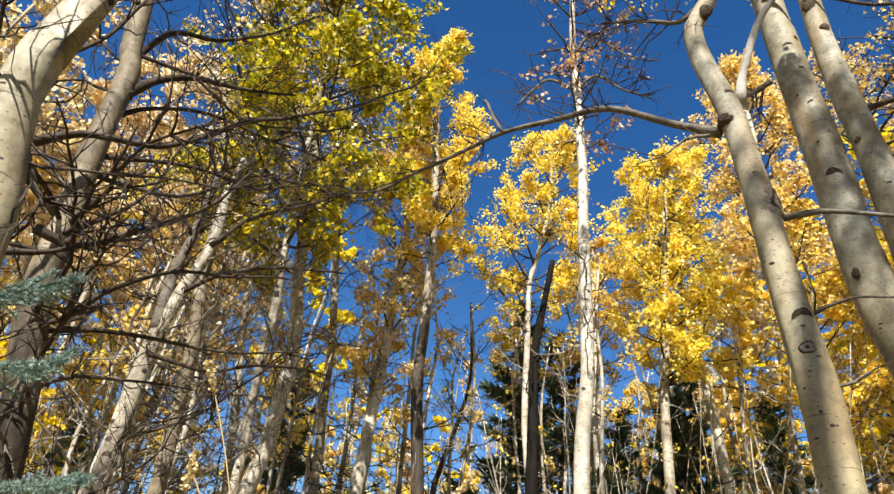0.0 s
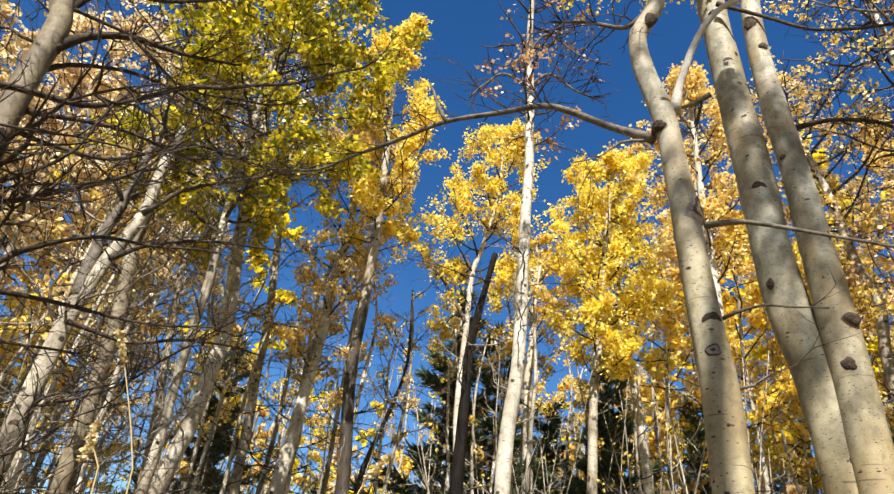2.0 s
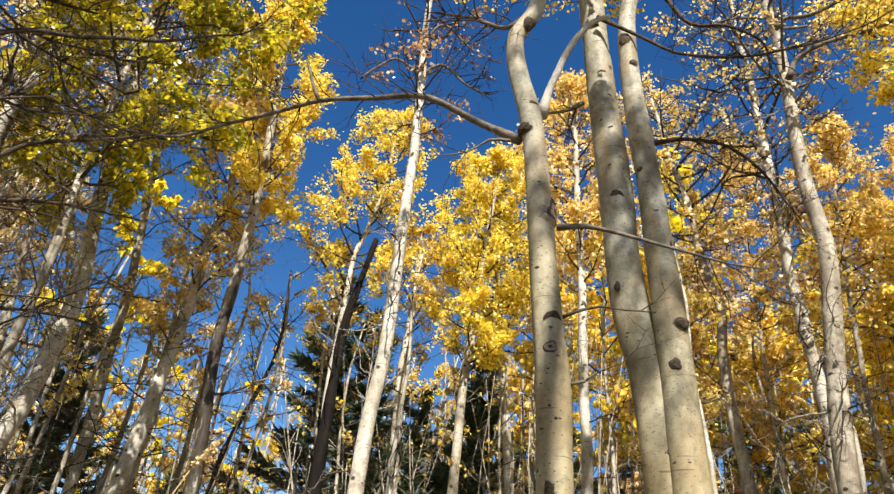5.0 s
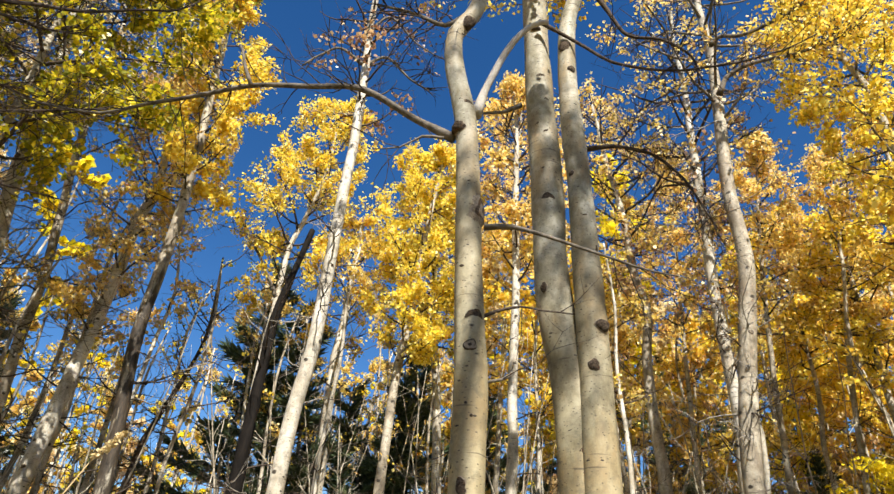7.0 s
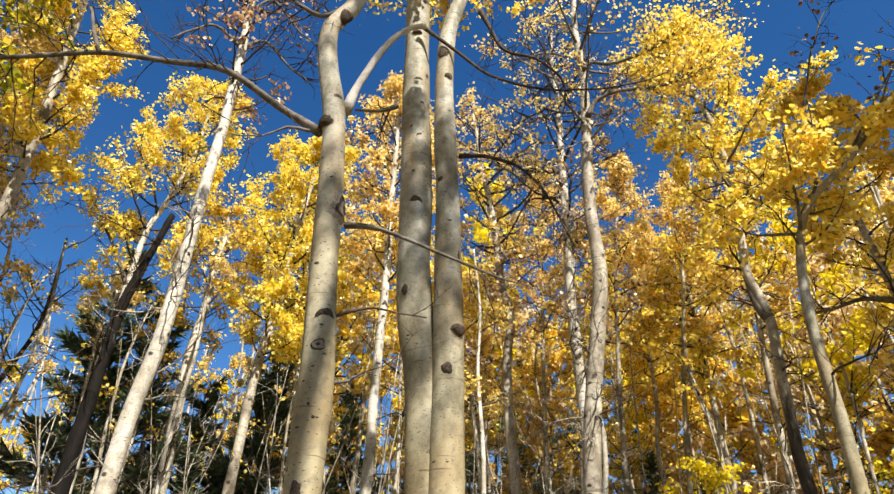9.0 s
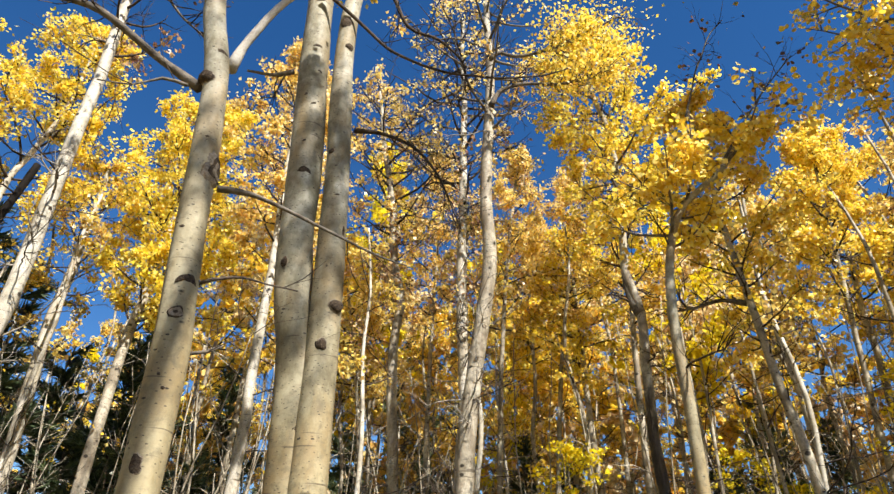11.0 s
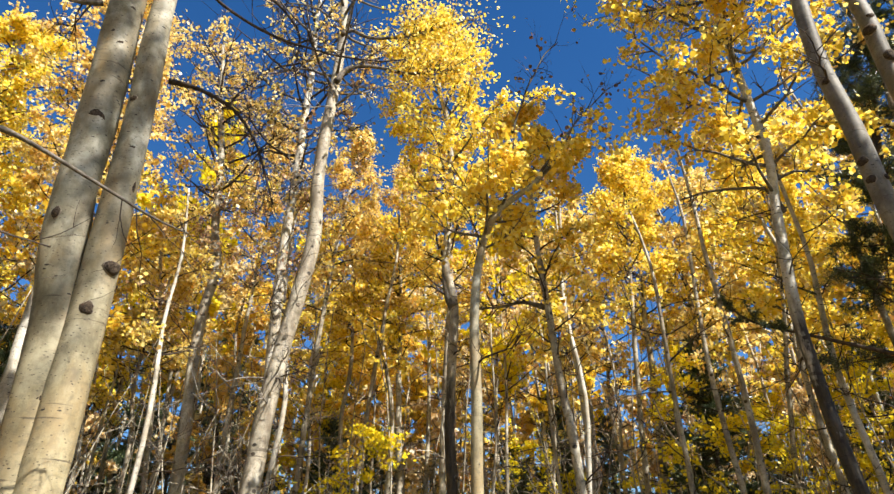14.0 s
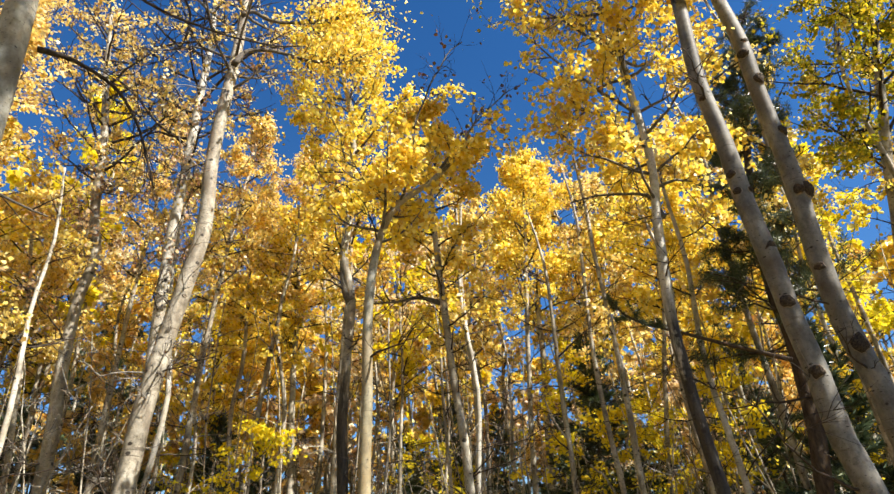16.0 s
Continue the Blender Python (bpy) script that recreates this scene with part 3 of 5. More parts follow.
tree_q = aspen(2.02, 11.32, 0.080, [(3.69, -0.14, 0.02), (5.32, -0.25, 0.03), (6.99, -0.22, 0.03), (8.21, -0.2, 0.03), (8.97, -0.01, 0.0), (10.44, 0.24, -0.03), (12.18, 0.24, -0.03)], crown=(7.0, 1.16), seed=14, leaves=16000, dead=8, white=1)
tree_j = aspen(4.21, 11.12, 0.112, [(3.96, 0.08, -0.03), (5.77, 0.14, -0.05), (7.11, 0.29, -0.11), (8.62, 0.4, -0.15), (10.0, 0.52, -0.2), (11.62, 0.72, -0.28)], crown=(5.9, 1.30), seed=15, leaves=26000, dead=4)
tree_j_right = aspen(5.86, 11.67, 0.122, [(4.25, -0.18, 0.08), (5.83, -0.29, 0.13), (7.38, -0.43, 0.19), (8.83, -0.52, 0.23), (11.0, -0.61, 0.27)], crown=(6.7, 1.09), seed=16, leaves=7000, dead=8, white=1)
tree_i = aspen(5.12, 8.09, 0.096, [(3.58, 0.09, -0.06), (4.05, 0.11, -0.07), (5.06, 0.09, -0.06), (6.19, 0.14, -0.09), (7.61, 0.13, -0.08), (8.85, 0.14, -0.08), (10.25, 0.14, -0.09), (11.53, 0.08, -0.05)], crown=(6.4, 0.95), seed=17, leaves=8500, dead=6, white=1, tone='amber')
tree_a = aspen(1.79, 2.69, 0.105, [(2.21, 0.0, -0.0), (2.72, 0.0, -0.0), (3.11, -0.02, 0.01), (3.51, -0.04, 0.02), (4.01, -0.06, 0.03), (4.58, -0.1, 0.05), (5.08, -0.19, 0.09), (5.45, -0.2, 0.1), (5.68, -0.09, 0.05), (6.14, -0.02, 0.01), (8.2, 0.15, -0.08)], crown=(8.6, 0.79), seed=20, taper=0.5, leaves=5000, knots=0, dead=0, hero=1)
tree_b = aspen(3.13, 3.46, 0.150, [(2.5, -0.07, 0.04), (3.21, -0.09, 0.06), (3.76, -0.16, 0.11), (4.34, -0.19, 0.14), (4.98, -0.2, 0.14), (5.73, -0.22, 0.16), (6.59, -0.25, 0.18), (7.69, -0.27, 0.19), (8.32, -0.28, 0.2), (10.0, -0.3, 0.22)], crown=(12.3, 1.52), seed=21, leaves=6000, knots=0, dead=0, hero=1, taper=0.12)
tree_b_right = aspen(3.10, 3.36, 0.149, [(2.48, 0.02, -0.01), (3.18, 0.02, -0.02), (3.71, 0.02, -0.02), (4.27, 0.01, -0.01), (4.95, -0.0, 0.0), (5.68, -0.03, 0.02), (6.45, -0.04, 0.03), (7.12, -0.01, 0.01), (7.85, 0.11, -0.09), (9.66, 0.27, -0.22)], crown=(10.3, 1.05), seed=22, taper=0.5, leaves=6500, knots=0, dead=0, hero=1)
# white trunk; the duller skin stands in for shade on its lower half
tree_f = aspen(7.11, 5.80, 0.145, [(3.34, 0.15, -0.2), (4.96, 0.27, -0.36), (6.15, 0.4, -0.53), (7.02, 0.43, -0.58), (8.01, 0.41, -0.55), (9.46, 0.48, -0.64), (11.0, 0.53, -0.71), (12.49, 0.52, -0.69), (13.91, 0.59, -0.79)], crown=(9.2, 1.7), seed=30, skin='weathered', leaves=1100, knots=9, dead=36, near=1, sprigs=300, sparse=1, limbs=26, tone='amber')
tree_h = aspen(7.90, 6.53, 0.112, [(3.55, 0.13, -0.16), (4.5, 0.19, -0.23), (5.77, 0.17, -0.2), (7.12, 0.17, -0.2), (8.17, 0.2, -0.25), (9.75, 0.22, -0.27), (10.93, 0.26, -0.31), (12.45, 0.24, -0.29), (13.75, 0.27, -0.32)], crown=(8.3, 1.7), seed=31, leaves=1900, knots=2, dead=42, white=1, sprigs=500, sparse=1, limbs=34, tone='amber')
tree_g = aspen(8.20, 7.96, 0.116, [(3.77, -0.07, 0.07), (4.94, -0.11, 0.1), (6.02, -0.12, 0.11), (6.97, -0.05, 0.04), (7.75, -0.15, 0.14), (9.46, -0.25, 0.23), (10.92, -0.42, 0.39), (12.56, -0.55, 0.51)], crown=(8.0, 1.5), seed=32, leaves=5200, knots=2, dead=36, sprigs=800, tone='amber', limbs=34)
tree_l = aspen(9.44, 3.81, 0.094, [(3.34, -0.0, 0.01), (3.86, -0.0, 0.01), (4.73, 0.01, -0.03), (5.79, 0.04, -0.09), (6.61, -0.01, 0.03), (7.25, 0.01, -0.02), (8.4, 0.04, -0.09), (9.59, 0.04, -0.1), (10.72, -0.03, 0.08), (12.44, -0.07, 0.15)], crown=(7.1, 1.22), seed=33, skin='weathered', dark=4.4, leaves=16000, knots=1, dead=12, near=1)
tree_l_low = aspen(11.31, 5.07, 0.074, [(3.74, 0.06, -0.13), (4.66, 0.08, -0.18), (5.87, 0.11, -0.24), (7.11, 0.15, -0.33), (7.86, 0.16, -0.35), (11.0, 0.18, -0.39)], crown=(6.3, 1.02), seed=34, leaves=6750, dead=10, tone='orange')
tree_k = aspen(6.69, 2.27, 0.079, [(2.77, 0.03, -0.08), (3.41, 0.04, -0.1), (3.96, 0.03, -0.09), (4.63, 0.05, -0.14), (5.34, 0.1, -0.27), (5.75, 0.18, -0.47), (6.02, 0.31, -0.83), (6.54, 0.47, -1.27)], crown=(5.2, 0.90), seed=35, leaves=3400, knots=2, dead=5, near=1)
tree_m = aspen(8.66, 1.59, 0.066, [(2.7, -0.03, 0.09), (3.31, -0.03, 0.12), (3.98, -0.05, 0.19), (4.7, -0.07, 0.23), (5.48, -0.08, 0.28), (6.44, -0.09, 0.32), (8.5, -0.11, 0.37)], crown=(4.3, 0.68), seed=36, leaves=6075, dead=8)
# dark=3.9 puts the shade on the lower trunk into the bark colour
tree_n = aspen(7.74, -1.24, 0.073, [(2.32, 0.01, 0.14), (2.56, 0.01, 0.16), (3.09, 0.02, 0.2), (3.55, 0.02, 0.2), (4.31, 0.02, 0.19), (5.14, 0.01, 0.12), (5.89, 0.0, 0.02), (6.85, 0.0, 0.01), (7.65, 0.0, 0.04), (8.29, 0.0, 0.04), (11.0, 0.0, 0.05)], crown=(5.4, 1.3), seed=37, dark=3.9, leaves=14000, knots=3, dead=6, near=1, skin='white')
tree_p = aspen(6.55, -2.23, 0.106, [(2.04, 0.05, 0.19), (2.42, 0.06, 0.25), (2.97, 0.07, 0.27), (3.43, 0.08, 0.3), (3.98, 0.08, 0.32), (4.6, 0.09, 0.36), (5.42, 0.1, 0.37), (6.37, 0.11, 0.41), (7.42, 0.1, 0.37), (7.79, 0.09, 0.35), (12.5, 0.05, 0.18)], crown=(8.0, 1.00), seed=38, leaves=5000, knots=4, dead=3, near=1, skin='grey')
tree_o = aspen(7.44, -2.78, 0.120, [(2.75, 0.04, 0.13), (3.18, 0.05, 0.17), (3.78, 0.07, 0.22), (4.42, 0.07, 0.22), (5.1, 0.06, 0.18), (5.71, 0.05, 0.18), (6.3, 0.06, 0.19), (7.3, 0.05, 0.18), (8.16, 0.07, 0.23), (8.61, 0.07, 0.23), (13.0, 0.07, 0.21)], crown=(8.9, 1.24), seed=39, leaves=5000, knots=3, dead=4, near=1, skin='grey')
tree_r1 = aspen(14.67, 1.70, 0.091, [(3.1, 0.02, -0.11), (5.51, 0.04, -0.26), (6.89, 0.04, -0.32), (9.01, 0.07, -0.52), (10.54, 0.09, -0.64)], crown=(6.3, 1.20), seed=40, leaves=12150, dead=10)
tree_r2 = aspen(13.03, 8.22, 0.064, [(3.59, -0.07, 0.1), (5.17, -0.13, 0.17), (6.8, -0.03, 0.04), (9.6, -0.08, 0.11), (11.0, -0.1, 0.14)], crown=(6.9, 1.19), seed=41, leaves=8100, dead=8)
tree_r3 = aspen(12.85, 6.68, 0.091, [(3.42, -0.03, 0.04), (5.06, -0.05, 0.08), (7.19, -0.05, 0.08), (10.0, -0.05, 0.09)], crown=(6.1, 1.12), seed=42, leaves=8100, dead=8)
tree_r4 = aspen(13.86, -0.50, 0.060, [(2.8, -0.01, -0.24), (3.82, -0.01, -0.38), (5.37, -0.02, -0.67), (7.1, -0.04, -0.99), (9.0, -0.04, -1.2)], crown=(6.1, 1.01), seed=43, leaves=6750, dead=8)
tree_r5 = aspen(11.46, -3.74, 0.121, [(2.27, -0.13, -0.29), (5.07, -0.4, -0.89), (6.92, -0.57, -1.27), (8.77, -0.76, -1.7), (10.41, -0.91, -2.05)], crown=(6.9, 1.54), seed=44, leaves=12150, dead=8, tone='olive')
limb(tree_a, [(1.64, 2.8, 4.44), (1.38, 2.94, 4.63), (1.05, 3.1, 4.87), (0.7, 3.28, 4.9), (0.35, 3.46, 4.89), (-0.0, 3.63, 4.77), (-0.24, 3.75, 4.68), (-0.65, 3.96, 4.57), (-1.13, 4.21, 4.7)], 0.027, 0.007, twigs=18)
limb(tree_a, [(1.77, 2.74, 4.66), (1.83, 2.71, 4.97), (1.96, 2.64, 5.35), (2.11, 2.55, 5.59), (2.22, 2.49, 5.64)], 0.031, 0.019, twigs=0, pale=1)
limb(tree_b, [(2.78, 3.44, 7.04), (3.03, 3.27, 6.74), (3.37, 3.04, 6.35), (3.79, 2.76, 6.19), (4.04, 2.59, 6.21), (4.5, 2.3, 6.32), (4.95, 2.05, 6.6)], 0.019, 0.006, dark=1, twigs=12)
limb(tree_a, [(1.84, 2.7, 3.74), (2.0, 2.62, 3.75), (2.18, 2.53, 3.69), (2.39, 2.42, 3.6), (2.59, 2.31, 3.52), (2.84, 2.18, 3.45)], 0.016, 0.005, twigs=2, lo=0.7)
limb(tree_a, [(1.82, 2.7, 3.12), (1.91, 2.65, 3.17), (2.03, 2.58, 3.2), (2.15, 2.53, 3.18), (2.3, 2.46, 3.17)], 0.008, 0.004, twigs=1, dark=1)
limb(tree_b_right, [(3.45, 3.65, 5.76), (3.66, 3.47, 5.75), (3.9, 3.28, 5.62), (4.06, 3.14, 5.35), (4.17, 3.06, 5.07), (4.26, 2.98, 4.69)], 0.021, 0.006, dark=1, twigs=20)
limb(tree_a, [(1.71, 2.76, 5.75), (1.52, 2.85, 5.57), (1.27, 2.97, 5.71), (1.02, 3.08, 5.76)], 0.022, 0.009, twigs=8)
limb(tree_a, [(1.87, 2.69, 2.76), (1.95, 2.64, 2.78), (2.01, 2.61, 2.82)], 0.007, 0.003, twigs=1)
limb(tree_a, [(1.57, 2.81, 4.42), (1.44, 2.87, 4.43), (1.31, 2.92, 4.32), (1.15, 2.98, 4.28)], 0.009, 0.004, twigs=2)
limb(tree_a, [(0.32, 3.33, 4.75), (0.25, 3.35, 4.91), (0.2, 3.37, 5.08), (0.18, 3.38, 5.12)], 0.012, 0.010, twigs=0)
limb(tree_f, [(7.08, 4.7, 9.27), (7.2, 4.52, 9.63), (7.51, 4.1, 9.71), (7.83, 3.65, 9.63), (8.12, 3.25, 9.77), (8.41, 2.83, 10.02)], 0.042, 0.014, twigs=18, leaves=1250, tone='gold', spread=0.17, lo=0.5)
limb(tree_f, [(7.09, 4.68, 10.41), (7.19, 4.53, 10.54), (7.38, 4.27, 10.41), (7.74, 3.76, 10.52), (8.12, 3.23, 10.86), (8.5, 2.7, 11.2)], 0.038, 0.014, twigs=16, leaves=1600, tone='gold', spread=0.18, lo=0.45)
limb(tree_web, [(-2.42, 2.8, 3.81), (-2.28, 2.91, 3.99), (-2.1, 3.06, 4.1), (-1.89, 3.21, 4.21), (-1.69, 3.38, 4.54), (-1.5, 3.52, 4.82), (-1.16, 3.78, 5.18), (-0.82, 4.05, 5.65), (-0.43, 4.36, 6.34), (-0.25, 4.5, 7.01)], 0.023, 0.005, dark=1, twigs=22)
limb(tree_web, [(-2.2, 2.85, 3.27), (-2.04, 2.97, 3.26), (-1.85, 3.1, 3.46), (-1.65, 3.23, 3.66), (-1.53, 3.32, 3.9), (-1.4, 3.4, 4.22)], 0.023, 0.006, dark=1, twigs=12)
limb(tree_web, [(-2.32, 3.14, 4.56), (-2.19, 3.23, 4.83), (-2.02, 3.35, 4.99), (-1.76, 3.55, 5.14), (-1.41, 3.81, 5.41)], 0.035, 0.008, dark=1, twigs=14)
limb(tree_web, [(-2.14, 2.65, 3.0), (-1.99, 2.76, 3.09), (-1.8, 2.9, 3.28), (-1.61, 3.03, 3.53)], 0.014, 0.007, dark=1, twigs=8)
limb(tree_web, [(-2.11, 3.28, 2.94), (-1.96, 3.37, 3.22), (-1.74, 3.52, 3.44), (-1.39, 3.75, 3.58), (-1.06, 3.96, 3.71)], 0.019, 0.005, dark=1, twigs=14)
limb(tree_web, [(-2.18, 3.24, 2.85), (-1.98, 3.37, 2.93), (-1.73, 3.54, 2.98), (-1.34, 3.8, 3.06), (-0.96, 4.06, 3.19)], 0.017, 0.005, dark=1, twigs=12)
limb(tree_web, [(-2.13, 3.27, 2.51), (-1.99, 3.36, 2.65), (-1.71, 3.54, 2.72), (-1.44, 3.72, 2.75)], 0.013, 0.004, dark=1, twigs=10)
limb(tree_web, [(-2.28, 2.38, 3.72), (-2.23, 2.43, 4.08), (-2.13, 2.53, 4.46), (-2.06, 2.59, 4.88)], 0.017, 0.009, dark=1, twigs=6)
limb(tree_web, [(-2.27, 3.17, 4.04), (-2.01, 3.36, 4.18), (-1.77, 3.53, 4.28), (-1.46, 3.75, 4.34), (-1.08, 4.02, 4.63)], 0.017, 0.006, dark=1, twigs=14)
limb(tree_near_left, [(-1.92, 2.17, 3.3), (-1.85, 2.24, 3.14), (-1.74, 2.33, 3.03)], 0.020, 0.010, twigs=5)
limb(tree_v, [(-2.82, 5.86, 3.99), (-2.86, 5.84, 4.57), (-2.82, 5.86, 5.09), (-2.79, 5.87, 5.74), (-2.75, 5.89, 6.28)], 0.066, 0.034, twigs=8)
limb(tree_l, [(9.49, 3.72, 5.79), (9.44, 3.84, 6.11), (9.42, 3.88, 6.84)], 0.069, 0.035, twigs=3)
limb(tree_n, [(7.74, -1.21, 5.27), (7.75, -1.13, 5.57), (7.78, -0.85, 5.72), (7.81, -0.53, 5.8), (7.85, -0.19, 5.8)], 0.026, 0.010, twigs=8)
limb(tree_n, [(7.74, -1.24, 7.55), (7.76, -1.0, 8.33), (7.81, -0.63, 8.91), (7.87, -0.06, 9.15)], 0.030, 0.011, twigs=8)
limb(tree_c, [(1.7, 6.55, 8.83), (1.31, 6.63, 9.1), (1.07, 6.69, 8.88), (0.84, 6.74, 8.55)], 0.026, 0.013, twigs=4)
limb(tree_c, [(1.7, 6.55, 8.83), (2.01, 6.48, 9.11), (2.36, 6.39, 8.77), (2.7, 6.32, 8.57)], 0.026, 0.013, twigs=6)
limb(tree_m, [(8.58, 1.88, 5.08), (8.49, 2.16, 5.17), (8.4, 2.48, 5.15), (8.3, 2.79, 5.13)], 0.032, 0.012, twigs=8)
limb(tree_q, [(1.79, 11.35, 6.99), (1.28, 11.42, 7.85), (0.74, 11.49, 8.62)], 0.041, 0.017, twigs=3)
limb(tree_web, [(-2.43, 3.31, 4.01), (-2.19, 3.48, 4.03), (-1.9, 3.69, 4.15), (-1.63, 3.89, 4.54), (-1.3, 4.13, 4.69), (-0.96, 4.38, 4.8)], 0.017, 0.006, dark=1, twigs=16)
limb(tree_web, [(-2.38, 3.21, 4.39), (-2.21, 3.34, 4.65), (-1.87, 3.59, 4.86), (-1.49, 3.87, 4.9), (-1.12, 4.15, 5.0)], 0.017, 0.006, dark=1, twigs=16)
limb(tree_web, [(-2.55, 3.34, 5.08), (-2.41, 3.44, 5.56), (-2.15, 3.64, 5.78), (-1.85, 3.87, 6.19), (-1.53, 4.12, 6.82)], 0.026, 0.006, dark=1, twigs=12)
limb(tree_web, [(-2.15, 3.01, 3.34), (-2.04, 3.09, 3.53), (-1.9, 3.19, 3.8), (-1.82, 3.25, 4.29), (-1.69, 3.34, 4.73)], 0.013, 0.005, dark=1, twigs=10)
limb(tree_v, [(-2.64, 5.72, 4.39), (-2.31, 5.87, 4.72), (-1.79, 6.11, 5.0), (-1.2, 6.39, 5.15)], 0.026, 0.009, dark=1, twigs=16)
limb(tree_v, [(-2.73, 5.68, 3.67), (-2.24, 5.91, 3.65), (-1.72, 6.16, 3.86), (-1.11, 6.46, 3.92)], 0.022, 0.008, dark=1, twigs=16)
limb(tree_v, [(-2.54, 5.77, 4.99), (-2.21, 5.91, 5.51), (-1.72, 6.12, 5.9), (-1.13, 6.38, 6.44)], 0.025, 0.009, dark=1, twigs=16)
tree_bg1 = aspen(10.67, 7.98, 0.069, [(5.86, 0.21, -0.28), (9.25, 0.41, -0.56), (11.88, 0.65, -0.88)], crown=(6.9, 0.95), seed=50, leaves=12150, dead=24, tone='amber')
tree_bg2 = aspen(10.46, 9.71, 0.064, [(6.27, 0.13, -0.13), (10.07, 0.26, -0.27), (12.55, 0.32, -0.33)], crown=(7.4, 0.91), seed=51, leaves=9450, dead=24, tone='amber')
tree_bg3 = aspen(12.10, 7.77, 0.067, [(6.06, 0.33, -0.57), (9.52, 0.64, -1.11), (11.79, 0.81, -1.4)], crown=(7.1, 0.98), seed=52, leaves=10800, dead=24, tone='amber')
tree_bg4 = aspen(12.64, 1.75, 0.061, [(4.56, 0.04, -0.26), (8.01, 0.09, -0.59), (10.02, 0.12, -0.74)], crown=(6.2, 0.93), seed=53, leaves=12150, dead=8)
tree_bg5 = aspen(9.73, 10.31, 0.065, [(5.09, -0.33, 0.25), (7.38, -0.58, 0.43), (9.32, -0.83, 0.62)], crown=(5.8, 1.13), seed=54, leaves=12150, dead=8, tone='amber')
tree_bg6 = aspen(7.09, 12.15, 0.072, [(7.79, 0.25, -0.15), (12.28, 0.49, -0.29), (16.16, 0.67, -0.4)], crown=(9.6, 0.98), seed=55, leaves=9450, dead=24, tone='amber')
limb(tree_k, [(7.0, 1.29, 6.19), (7.09, 0.96, 6.67), (7.2, 0.59, 7.13), (7.27, 0.31, 7.38)], 0.014, 0.007, twigs=7, leaves=60)
limb(tree_k, [(6.93, 1.59, 6.88), (7.0, 1.37, 7.55), (7.09, 1.09, 8.14), (7.17, 0.88, 8.39)], 0.015, 0.007, twigs=7, leaves=50)
limb(tree_c, [(1.69, 6.55, 9.61), (1.97, 6.48, 10.05), (2.44, 6.38, 9.55), (2.92, 6.27, 9.34)], 0.023, 0.009, twigs=7, leaves=90)
limb(tree_b_right, [(3.4, 3.21, 7.53), (3.58, 3.05, 6.9), (3.81, 2.84, 6.73), (3.98, 2.69, 6.42), (4.01, 2.67, 6.03)], 0.023, 0.008, dark=1, twigs=12)
limb(tree_b, [(2.75, 3.74, 6.1), (2.59, 3.85, 6.01), (2.4, 3.96, 6.0)], 0.020, 0.011, twigs=2)

# scars on the three front trunks
for z, az, w, h, st, sh in ((2.94, 208, 0.09, 0.85, 0.5, EYE), (3.13, 186, 0.10, 0.8, 0.25, BROW), (3.76, 140, 0.14, 1.5, 0.5, BURL), (4.46, 255, 0.12, 0.8, 0.9, STUB), (2.2, 225, 0.06, 1.3, 0.3, STUB), (2.52, 200, 0.022, 0.8, 0.4, STUB), (2.6, 222, 0.018, 0.8, 0.4, STUB), (3.36, 236, 0.03, 0.6, 0.4, STUB), (4.68, 190, 0.11, 0.5, 0.3, BROW), (5.55, 150, 0.11, 1.2, 0.8, STUB), (4.0, 205, 0.025, 0.5, 0.3, STUB)):
    knot(tree_a, z, az, w, h, st, sh)
for z, az, w, h, st, sh in ((4.86, 215, 0.11, 0.9, 0.3, BROW), (6.35, 205, 0.09, 0.7, 0.3, BROW), (5.75, 230, 0.06, 0.7, 0.3, BROW), (5.6, 200, 0.06, 0.7, 0.3, BROW), (6.0, 190, 0.05, 0.8, 0.3, BROW), (4.0, 250, 0.07, 1.2, 0.7, STUB), (2.75, 195, 0.09, 0.8, 0.4, BROW), (7.05, 215, 0.10, 0.7, 0.9, STUB), (5.2, 225, 0.04, 0.8, 0.3, BROW)):
    knot(tree_b, z, az, w, h, st, sh)
for z, az, w, h, st, sh in ((3.63, 178, 0.11, 1.0, 0.9, STUB), (3.26, 222, 0.09, 1.1, 0.5, STUB), (5.03, 250, 0.06, 0.9, 0.5, STUB), (6.72, 232, 0.12, 1.3, 0.5, STUB), (6.34, 190, 0.09, 1.0, 0.6, STUB), (4.32, 170, 0.03, 3.0, 0.4, STUB), (4.59, 205, 0.06, 0.4, 0.2, BROW)):
    knot(tree_b_right, z, az, w, h, st, sh)

for z, az, w, h, st, sh in ((6.05, 300, 0.08, 0.9, 0.8, STUB), (5.02, 310, 0.10, 0.9, 0.8, STUB), (4.74, 305, 0.09, 0.9, 0.7, STUB), (4.76, 215, 0.06, 1.1, 0.9, STUB), (4.2, 240, 0.11, 0.8, 0.6, BROW), (3.68, 275, 0.13, 0.9, 0.6, STUB), (3.0, 285, 0.12, 1.0, 0.6, STUB)):
    knot(tree_p, z, az, w, h, st, sh)
for z, az, w, h, st, sh in ((7.06, 300, 0.14, 1.1, 1.0, STUB), (6.61, 250, 0.12, 1.5, 1.0, STUB), (5.9, 230, 0.12, 1.3, 0.9, STUB), (5.12, 275, 0.13, 1.1, 1.0, STUB), (5.05, 215, 0.14, 1.6, 1.2, STUB), (4.2, 300, 0.10, 0.9, 0.7, STUB), (3.3, 270, 0.16, 1.2, 0.7, STUB)):
    knot(tree_o, z, az, w, h, st, sh)


